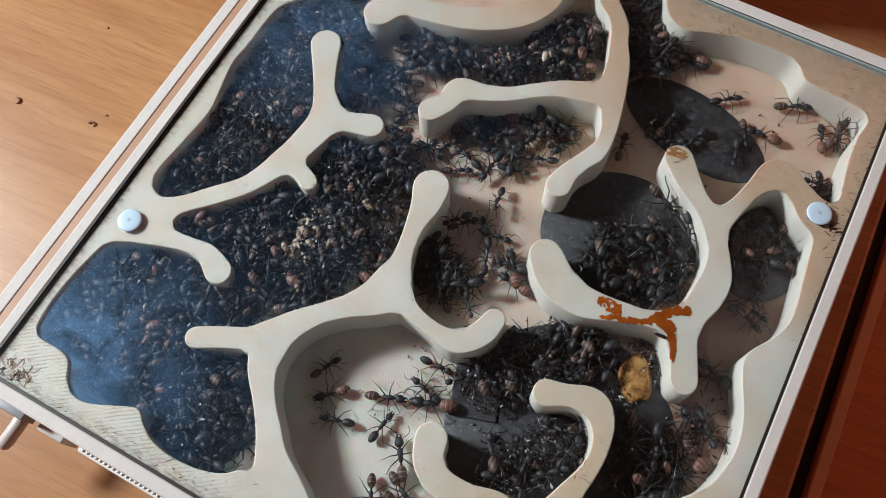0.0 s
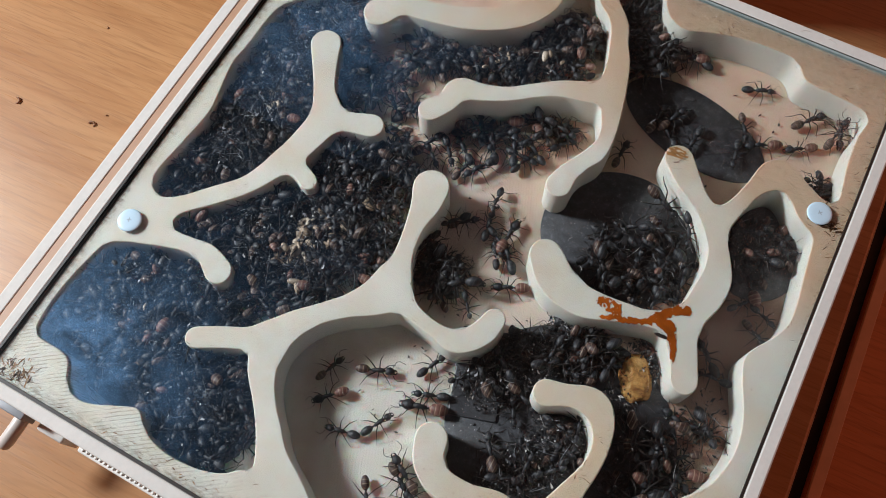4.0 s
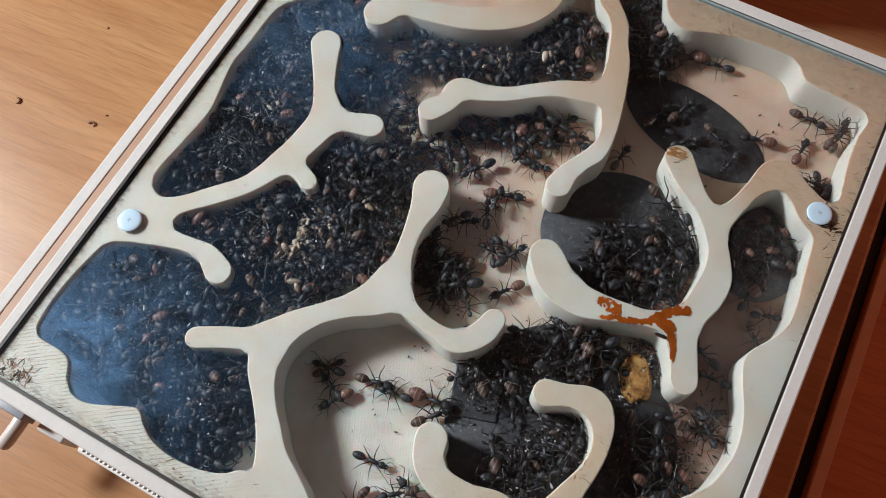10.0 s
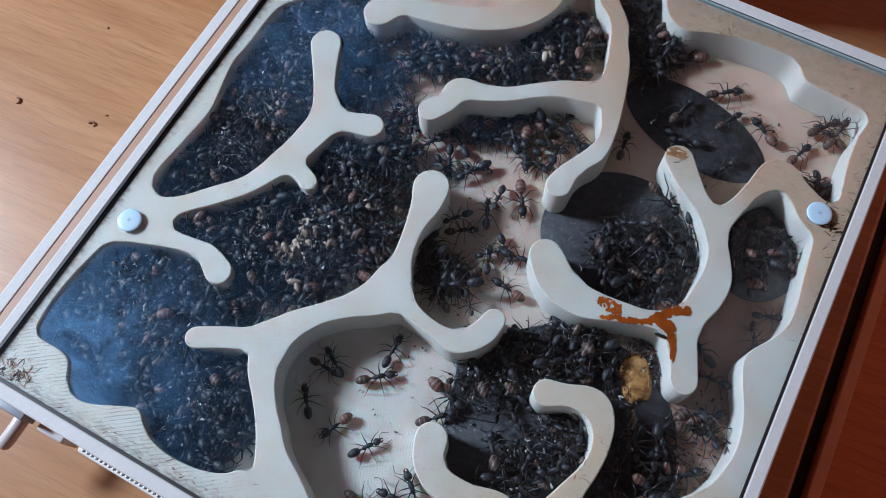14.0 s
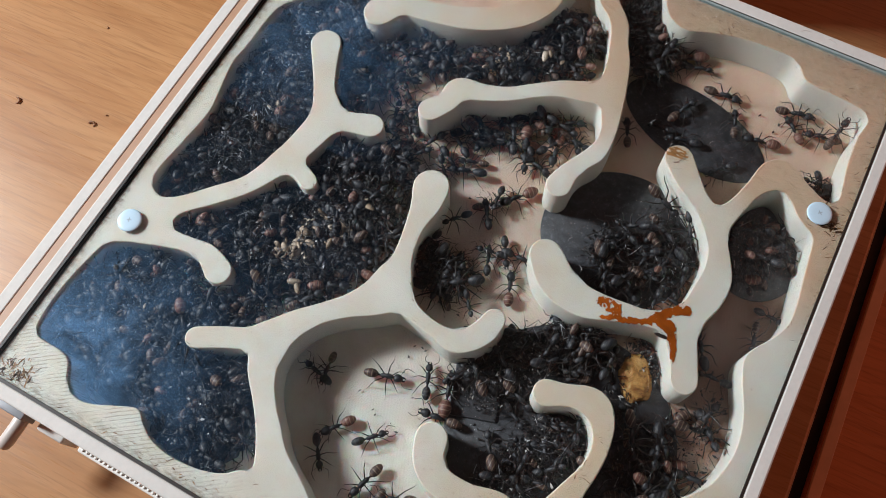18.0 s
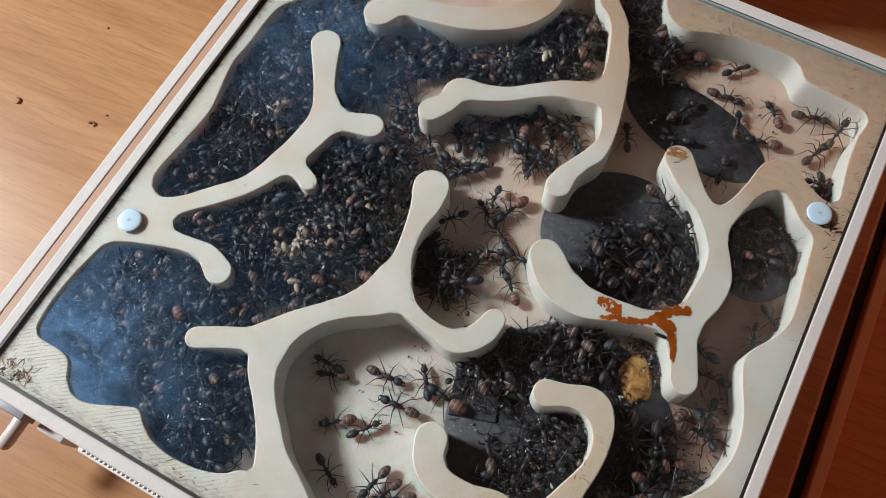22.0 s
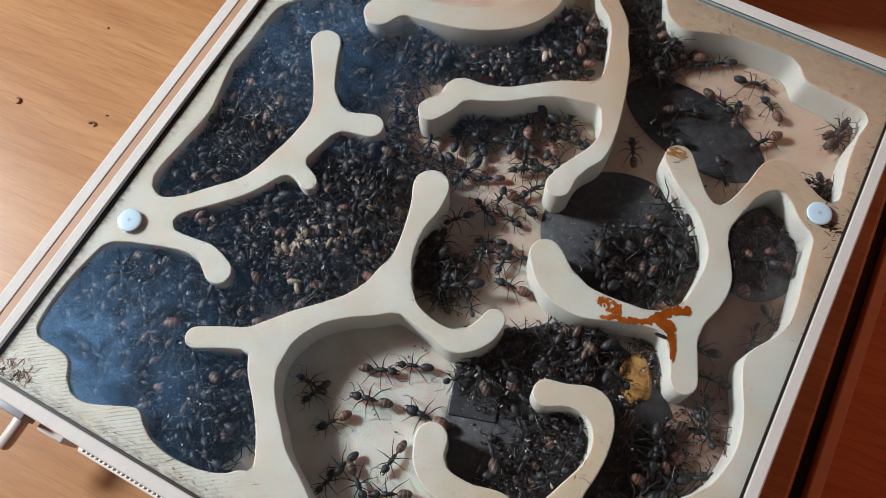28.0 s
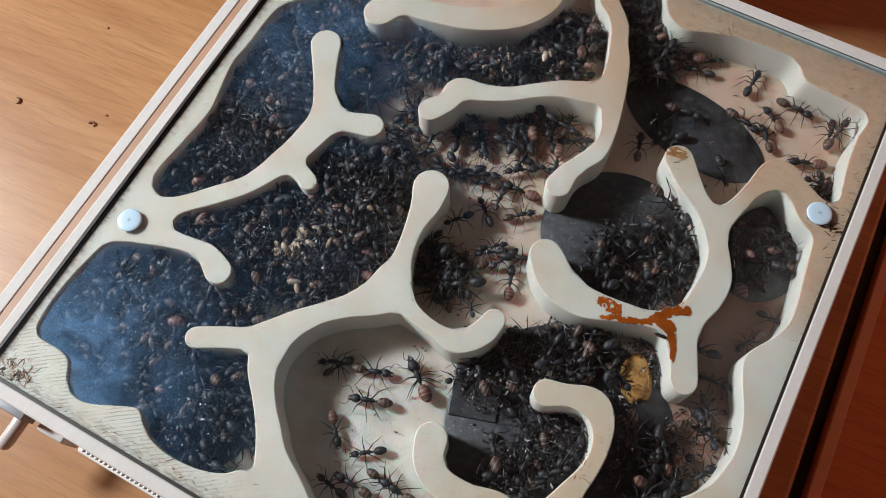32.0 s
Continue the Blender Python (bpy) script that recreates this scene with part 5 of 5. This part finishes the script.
def shuffle(ant, x, y, a, high, rx, ry):
    rows, t = [(0.0, pose(x * MM, y * MM, ZF + high * MM, rx, ry, a))], 0.0
    hx, hy = x, y
    while t < 32:
        t = min(32.0, t + rng.uniform(0.8, 3.0))
        if rng.random() < 0.7:
            turn = rng.gauss(0, 22)
            a += max(-60, min(60, turn))
            step = abs(rng.gauss(0, 1.3))
            nx, ny = x + step * math.cos(radians(a)), y + step * math.sin(radians(a))
            if free_room(nx, ny) > 2.2 and math.hypot(nx - hx, ny - hy) < 7:
                x, y = nx, ny
        rows.append((t, pose(x * MM, y * MM, ZF + high * MM, rx, ry, a)))
    size = tuple(ant.scale)
    walk(ant, rows)
    ant.scale = size


def motions():
    crawl(ROAMERS["nursery_a"], [(0, 96.2, 53.9, 2), (3, 97.1, 54.1, 5), (4.3, 94.5, 52.8, 91), (5.6, 92.0, 51.6, 177), (7.4, 81.2, 48.8, 187), (9, 75.8, 44.0, 188), (10.5, 72.1, 40.0, 183), (12.3, 72.3, 42.3, 134), (14.4, 73.3, 42.5, 153), (17, 70.5, 37.0, 166), (20, 72.3, 42.3, 170), (24, 72.2, 39.5, 186), (28, 71.2, 35.1, 176), (32, 73.5, 42.9, 208)])
    crawl(ROAMERS["nursery_b"], [(0, 88.8, 40.8, 21), (1, 88.8, 40.8, 21), (3, 82.8, 45.6, 24), (5.6, 84.1, 45.4, 13), (7.4, 82.7, 43.5, 11), (9, 83.6, 44.9, 43), (10.5, 84.6, 42.2, 1), (12.3, 84.3, 44.2, 37), (14.4, 84.3, 43.9, 39), (17, 84.2, 43.3, 28), (18, 85.8, 45.4, 16), (20, 86.3, 45.4, 2), (24, 85.5, 45.7, 8), (28, 83.8, 46.0, 20), (32, 82.6, 45.0, 18)])
    crawl(ROAMERS["nursery_c"], [(0, 97.2, 47.1, 165), (1, 97.4, 46.8, 165), (3, 99.0, 47.5, 196), (5.6, 97.6, 43.6, 203), (7.4, 92.4, 41.2, 208), (9, 92.4, 43.5, 198), (10.5, 89.4, 42.5, 186), (11, 88.1, 42.5, 185), (12.3, 85.5, 45.3, 142), (13, 83.5, 48.0, 150), (13.7, 84.3, 50.6, 110), (14.4, 85.3, 53.1, 69), (15.4, 87.4, 54.2, 23), (16.5, 89.5, 55.3, -23), (16.8, 92.9, 52.3, 27), (17, 96.4, 49.5, 77), (20, 96.1, 49.1, 126), (24, 96.2, 48.5, 129), (28, 91.8, 51.3, 201), (32, 94.5, 48.5, 132)])
    crawl(ROAMERS["nursery_d"], [(0, 99.7, 29.6, 125), (1, 99.8, 29.5, 125), (3, 101.7, 27.7, 143), (5.6, 102.6, 26.3, 152), (7.4, 99.1, 34.5, 90), (9, 100.4, 41.8, 53), (14, 102.5, 42.4, 44), (15.2, 103.4, 42.4, 110), (16.5, 104.2, 42.4, 177), (19, 102.0, 42.2, 191), (19.5, 97.6, 41.8, 196), (20, 93.0, 39.7, 198), (22, 93.3, 40.5, 183), (23, 92.9, 39.3, 189), (24, 89.7, 37.4, 208), (25, 89.3, 34.9, 202), (28, 86.5, 38.8, 194), (32, 86.4, 38.5, 199)])
    crawl(ROAMERS["nursery_e"], [(0, 76.6, 35.4, -136), (3, 76.6, 35.1, -135), (5.6, 76.5, 34.7, -134), (7.4, 76.9, 35.1, -136), (10.5, 78.5, 34.6, -122), (11.5, 79.6, 33.6, -113), (12.3, 81.8, 30.4, -97), (13, 81.2, 30.8, -107), (14.4, 81.9, 28.7, -116), (17, 82.3, 29.0, -122), (20, 81.4, 29.9, -140), (25.5, 81.5, 30.4, -145), (28, 80.6, 29.9, -127), (30, 80.9, 28.4, -89), (32, 81.9, 28.3, -48)])
    crawl(ROAMERS["nursery_f"], [(0, 91.6, 33.9, 80), (1, 91.6, 33.9, 80), (3, 90.6, 38.5, 102), (4.3, 90.2, 31.9, 43), (5.6, 89.9, 25.3, -16), (7.4, 92.8, 23.7, -8), (9, 92.4, 25.3, 3), (10.5, 93.3, 26.1, 11), (12.3, 92.0, 27.1, 50), (14.4, 90.5, 28.0, 54), (17, 90.6, 29.8, 44), (20, 89.1, 31.2, 51), (22.5, 88.0, 31.5, 52), (24, 89.3, 30.2, 85), (25, 88.7, 28.2, 88), (26.5, 88.3, 25.2, 167), (28, 88.0, 22.1, 246), (30, 89.3, 25.6, 214), (32, 92.0, 27.4, 216)])
    crawl(ROAMERS["nursery_g"], [(0, 104.1, 20.6, -4), (3.5, 106.1, 21.1, 85), (7, 108.2, 21.7, 173), (10.5, 106.3, 24.5, 160), (14.4, 105.9, 24.6, 139), (16.5, 101.0, 28.6, 167), (17, 97.6, 23.7, 202), (18, 94.8, 21.5, 252), (20, 94.2, 23.3, 249), (22, 96.8, 22.1, 254), (25, 96.8, 19.4, 242), (26.5, 94.7, 19.9, 283), (28, 92.7, 20.4, 324), (30.0, 92.7, 19.7, 251), (32, 92.8, 19.0, 177)])
    crawl(ROAMERS["nursery_h"], [(0, 97.3, 19.4, -63), (3, 96.7, 19.1, -57), (5.6, 96.3, 17.4, -51), (7.4, 98.3, 18.7, -18), (8.9, 96.5, 17.2, -67), (10.5, 94.5, 15.8, -115), (12.2, 95.3, 16.0, -62), (14, 96.2, 16.3, -8), (17.0, 98.3, 17.0, -67), (20, 100.4, 17.8, -126), (25, 100.0, 27.9, -93), (28, 98.0, 29.4, -98), (30, 99.0, 28.5, -87), (31.0, 98.7, 25.9, -47), (32, 98.4, 23.2, -6)])
    crawl(ROAMERS["nursery_i"], [(0, 100.4, 45.0, -159), (3, 99.9, 44.3, -170), (5.6, 96.5, 41.6, -148), (6.5, 97.1, 43.3, -231), (7.4, 97.7, 44.9, -313), (10.5, 99.6, 45.7, -355), (12.3, 100.4, 46.6, -350), (14.4, 102.3, 48.8, -377), (17.2, 102.3, 48.8, -287), (20, 102.3, 48.8, -197), (28, 101.2, 40.5, -177), (32, 94.3, 48.6, -218)])
    crawl(ROAMERS["nursery_j"], [(0, 71.8, 40.2, 63), (7, 73.2, 40.6, 70), (14, 71.3, 40.3, -2), (17.0, 72.2, 40.6, -63), (20, 73.0, 40.9, -124), (24, 75.6, 37.0, -180), (28, 73.0, 34.1, -114), (30.0, 73.7, 38.0, -27), (32, 74.5, 42.0, 60)])
    crawl(ROAMERS["nursery_k"], [(0, 81.4, 30.4, -164), (1, 81.4, 30.4, -164), (3, 82.1, 28.6, -167), (5.6, 86.5, 29.6, -178), (7.4, 82.6, 31.4, -206), (9, 79.6, 33.4, -198), (10.5, 74.3, 37.5, -206), (12.3, 70.8, 35.7, -213), (14.4, 72.9, 29.6, -231), (15.7, 76.1, 26.6, -148), (17, 79.1, 23.6, -66), (24, 85.8, 18.8, -28), (28.0, 87.0, 17.6, -108), (32, 88.3, 16.4, -188)])
    crawl(ROAMERS["nursery_l"], [(0, 103.4, 23.5, -28), (6, 101.8, 25.4, -40), (9.0, 102.7, 23.4, -109), (12, 103.6, 21.4, -177), (22, 103.1, 21.1, -145), (28, 101.7, 21.5, -152), (32, 102.9, 22.8, -184)])
    crawl(ROAMERS["gallery_a"], [(0, 132.3, 160.1, 37), (1, 133.1, 159.6, 33), (3, 138.1, 165.9, 28), (5.6, 141.0, 167.6, 14), (6.5, 143.5, 165.6, 78), (7.5, 146.1, 163.6, 143), (8.5, 141.0, 167.8, 128), (9, 138.7, 168.9, 127), (9.5, 133.9, 170.4, 162), (10.5, 121.3, 169.0, 195), (12, 119.3, 168.7, 196), (13, 116.6, 169.3, 199), (14.4, 114.2, 167.5, 198), (20, 111.6, 165.6, 226), (32, 110.1, 164.8, 188)])
    crawl(ROAMERS["gallery_b"], [(0, 149.9, 167.4, 25), (1, 150.7, 167.0, 25), (3, 157.2, 164.5, 8), (4.3, 153.9, 163.8, 70), (5.6, 150.5, 163.2, 132), (7.3, 152.8, 164.4, 69), (9, 155.0, 165.4, 5), (10.5, 154.6, 163.8, -3), (13, 158.5, 160.9, 10), (14.4, 159.7, 164.8, 61), (17, 149.6, 164.2, 15), (20, 154.8, 165.6, 10), (21, 154.9, 165.3, 9), (24.5, 158.5, 168.3, 36), (28, 163.9, 169.0, 57), (32, 150.3, 166.8, -4)])
    crawl(ROAMERS["gallery_c"], [(0, 160.2, 160.7, 109), (1, 160.2, 160.7, 109), (3, 154.0, 156.5, 188), (5.6, 160.7, 154.4, 223), (8.1, 158.6, 154.3, 150), (10.5, 156.4, 154.1, 76), (14.4, 156.4, 153.1, 67), (17, 156.0, 155.3, 103), (18, 152.6, 159.7, 136), (20, 147.6, 160.9, 141), (21, 146.6, 161.5, 137), (24.5, 145.2, 162.2, 131), (28, 144.7, 163.4, 144), (31, 144.7, 162.1, 142), (32, 146.4, 160.3, 142)])
    crawl(ROAMERS["gallery_d"], [(0, 140.7, 152.4, -64), (3, 140.1, 154.0, -63), (5.6, 138.9, 154.3, -53), (10.5, 133.6, 147.7, -25), (12.4, 134.6, 150.9, 22), (14.4, 135.6, 154.2, 69), (17, 136.9, 153.9, 108), (24.5, 138.1, 154.1, 101), (28, 136.7, 157.1, 98), (29, 136.5, 160.4, 94), (30, 139.6, 160.4, 97), (31, 144.1, 158.6, 115), (32, 146.7, 153.5, 126)])
    crawl(ROAMERS["gallery_e"], [(0, 119.1, 167.2, -174), (1, 119.1, 167.2, -174), (3, 120.5, 168.9, -197), (5.6, 119.8, 168.0, -173), (9, 112.4, 166.6, -161), (14, 109.8, 164.7, -116), (17.0, 109.9, 159.2, -41), (20, 109.9, 153.9, 34), (23, 120.8, 160.4, 15), (25, 126.2, 162.8, 15), (27.5, 136.2, 168.1, 8), (29.5, 137.1, 169.2, 7), (31, 138.3, 170.0, -16), (31.5, 137.6, 169.3, 35), (32, 137.0, 168.6, 85)])
    crawl(ROAMERS["gallery_f"], [(0, 112.3, 132.4, 98), (9, 113.4, 128.9, 81), (20, 111.7, 138.1, 117), (27.5, 116.2, 124.9, 105), (28, 115.8, 132.2, 117), (29, 113.1, 137.4, 119), (30, 112.4, 139.8, 110), (32, 116.6, 134.6, 105)])
    crawl(ROAMERS["gallery_g"], [(0, 116.2, 173.5, -172), (16, 115.3, 173.7, -153), (32, 115.3, 173.4, -158)])
    crawl(ROAMERS["gallery_h"], [(0, 110.5, 161.0, 53), (8, 110.6, 160.1, 42), (12, 113.4, 161.7, 40), (16.5, 114.6, 163.7, 39), (19.5, 116.3, 164.5, 42), (21, 120.6, 167.3, 33), (28, 120.8, 167.3, 31), (30.5, 120.8, 168.5, 29), (32, 122.7, 171.3, 29)])
    crawl(ROAMERS["gallery_i"], [(0, 107.0, 158.8, -116), (14, 109.1, 157.8, -116), (16.5, 116.9, 163.0, -42), (19, 124.8, 168.3, 31), (21, 132.2, 170.9, 18), (22.8, 129.7, 170.7, 89), (24.5, 127.1, 170.4, 159), (28, 126.9, 171.3, 212), (29, 124.8, 167.1, 185), (31, 122.3, 165.2, 180), (32, 122.3, 165.7, 190)])
    crawl(ROAMERS["gallery_j"], [(0, 164.1, 163.8, -82), (6, 164.6, 167.3, -58), (8.2, 164.3, 164.7, 20), (10.5, 164.1, 162.1, 97), (13.8, 162.4, 162.2, 156), (17, 160.7, 162.2, 215), (19.0, 160.3, 158.2, 140), (21, 159.8, 154.1, 65), (24.5, 162.9, 159.8, 70), (26.2, 165.6, 161.5, -16), (28, 168.3, 163.2, -103), (30.0, 165.1, 162.9, -183), (32, 161.8, 162.6, -263)])
    crawl(ROAMERS["gallery_k"], [(0, 145.6, 154.1, 180), (5.6, 146.8, 150.7, 212), (10.5, 144.8, 152.4, 189), (14.4, 145.5, 155.4, 146), (17, 145.8, 151.9, 189), (24.5, 146.6, 152.0, 194), (28, 146.7, 152.9, 230), (30, 145.5, 156.3, 236), (32, 159.3, 151.5, 199)])
    crawl(ROAMERS["gallery_l"], [(0, 117.8, 143.4, 84), (10, 117.2, 146.7, 69), (12.5, 124.5, 157.2, 42), (13, 129.9, 167.5, 41), (14.4, 131.1, 160.4, 31), (17, 130.7, 161.0, 5), (24.5, 132.0, 160.1, 1), (28, 130.6, 158.5, -20), (30, 135.2, 160.7, -7), (31, 138.4, 161.1, -17), (32, 138.8, 155.7, -15)])
    crawl(ROAMERS["hall_a"], [(0, 94.3, 84.8, 112), (5.5, 96.1, 87.7, 121), (9, 95.3, 87.7, 121), (14.5, 94.9, 85.2, 109), (19, 94.9, 85.0, 112), (21.5, 93.2, 85.1, 33), (24, 91.5, 85.1, -47), (26.0, 92.4, 87.8, -102), (28, 93.2, 90.3, -157), (30.0, 93.5, 89.6, -238), (32, 93.9, 89.0, -320)])
    crawl(ROAMERS["hall_b"], [(0, 84.0, 91.4, 45), (9, 83.8, 91.8, 38), (14.5, 84.7, 89.2, 33), (16.5, 87.8, 99.4, 34), (20, 87.5, 98.1, 37), (21, 89.5, 96.3, -11), (22, 93.3, 93.6, -29), (23, 97.5, 90.8, -40), (28, 93.8, 98.4, -5), (32, 96.2, 100.5, 41)])
    crawl(ROAMERS["hall_c"], [(0, 101.8, 86.1, 126), (4.5, 95.7, 94.7, 81), (9, 89.7, 103.3, 37), (11.5, 92.2, 104.4, -12), (14, 94.7, 105.4, -60), (17.0, 94.1, 105.3, -109), (20, 93.5, 105.2, -159), (22.5, 93.9, 99.3, -98), (25, 94.2, 93.3, -36), (28, 95.3, 103.9, -16), (30.0, 94.5, 105.6, -97), (32, 93.6, 107.2, -178)])
    crawl(ROAMERS["hall_d"], [(0, 94.2, 76.4, 74), (4.5, 92.2, 77.5, 8), (9, 90.3, 78.7, -58), (12.5, 90.5, 78.8, -11), (16, 90.8, 78.9, 35), (19.0, 91.8, 81.0, -35), (22, 92.7, 83.1, -105), (25.0, 92.9, 83.6, -181), (28, 93.0, 84.1, -256), (30.0, 92.6, 82.5, -194), (32, 92.2, 81.0, -133)])
    crawl(ROAMERS["hall_e"], [(0, 83.4, 115.6, -161), (4.0, 81.0, 115.5, -238), (8, 78.6, 115.5, -314), (12, 55.7, 100.2, -363), (14.5, 58.2, 101.6, -346), (16.5, 71.1, 110.5, -336), (18, 80.8, 117.0, -336), (20, 88.3, 119.9, -342), (24.0, 92.6, 114.9, -413), (28, 97.1, 110.1, -484), (30.0, 89.2, 108.3, -412), (32, 81.4, 106.6, -340)])
    crawl(ROAMERS["hall_f"], [(0, 75.2, 104.8, 28), (7.2, 77.6, 106.4, 113), (14.5, 80.1, 108.0, 197), (20, 77.4, 109.5, 200), (25, 84.1, 108.1, 216), (32, 84.4, 104.9, 190)])
    crawl(ROAMERS["hall_g"], [(0, 104.2, 82.5, 170), (10, 103.0, 80.1, 232), (14.0, 103.2, 80.4, 171), (18, 103.4, 80.8, 110), (28, 103.9, 81.5, 183), (32, 102.8, 82.2, 110)])
    crawl(ROAMERS["hall_h"], [(0, 83.7, 81.0, 105), (5.0, 87.5, 79.9, 189), (10, 91.3, 78.8, 273), (14.0, 91.3, 78.3, 226), (18, 91.3, 77.9, 180), (28, 82.2, 83.0, 112), (32, 84.1, 79.5, 88)])
    crawl(ROAMERS["door_a"], [(0, 50.2, 116.8, -178), (4.5, 50.2, 113.9, -225), (9, 50.2, 111.1, -271), (18, 51.4, 112.3, -256), (20, 51.0, 114.3, -239), (28, 51.0, 113.6, -247), (32, 55.6, 118.0, -253)])
    crawl(ROAMERS["door_b"], [(0, 50.4, 131.6, -171), (4.5, 47.2, 129.3, -82), (9, 44.0, 127.0, 6), (16.6, 45.5, 121.7, 14), (19, 48.3, 125.1, 11), (23.5, 50.5, 124.1, 71), (28, 52.8, 123.0, 131), (30.0, 51.4, 127.1, 203), (32, 50.0, 131.4, 276)])
    crawl(ROAMERS["door_c"], [(0, 39.6, 125.4, 173), (9, 42.5, 119.7, 187), (13.0, 38.7, 123.9, 118), (17, 35.1, 128.0, 49), (19.0, 37.4, 128.3, 115), (21, 39.7, 128.7, 180), (28, 41.3, 125.1, 199), (32, 44.4, 119.6, 208)])
    crawl(ROAMERS["door_d"], [(0, 43.8, 132.5, 11), (10, 46.3, 130.4, 9), (15.0, 45.8, 133.6, -80), (20, 45.3, 136.6, -169), (28, 45.7, 132.4, -102), (32, 50.5, 134.9, -106)])
    crawl(ROAMERS["panel_a"], [(0, 119.4, 106.3, -25), (10, 119.3, 105.4, -7), (15.0, 121.8, 106.0, -76), (20, 124.3, 106.5, -145), (28, 124.0, 105.1, -173), (30.0, 123.4, 105.0, -93), (32, 122.7, 105.0, -13)])
    for one in SINGLES:
        shuffle(*one)
    for heap in CLUMPS:
        dx, dy, rows = 0.0, 0.0, [(0.0, Matrix())]
        for k in range(1, 17):
            dx, dy = dx * 0.6 + rng.gauss(0, 0.3), dy * 0.6 + rng.gauss(0, 0.3)
            rows.append((2.0 * k, pose(dx * MM, dy * MM, 0)))
        walk(heap, rows)


motions()
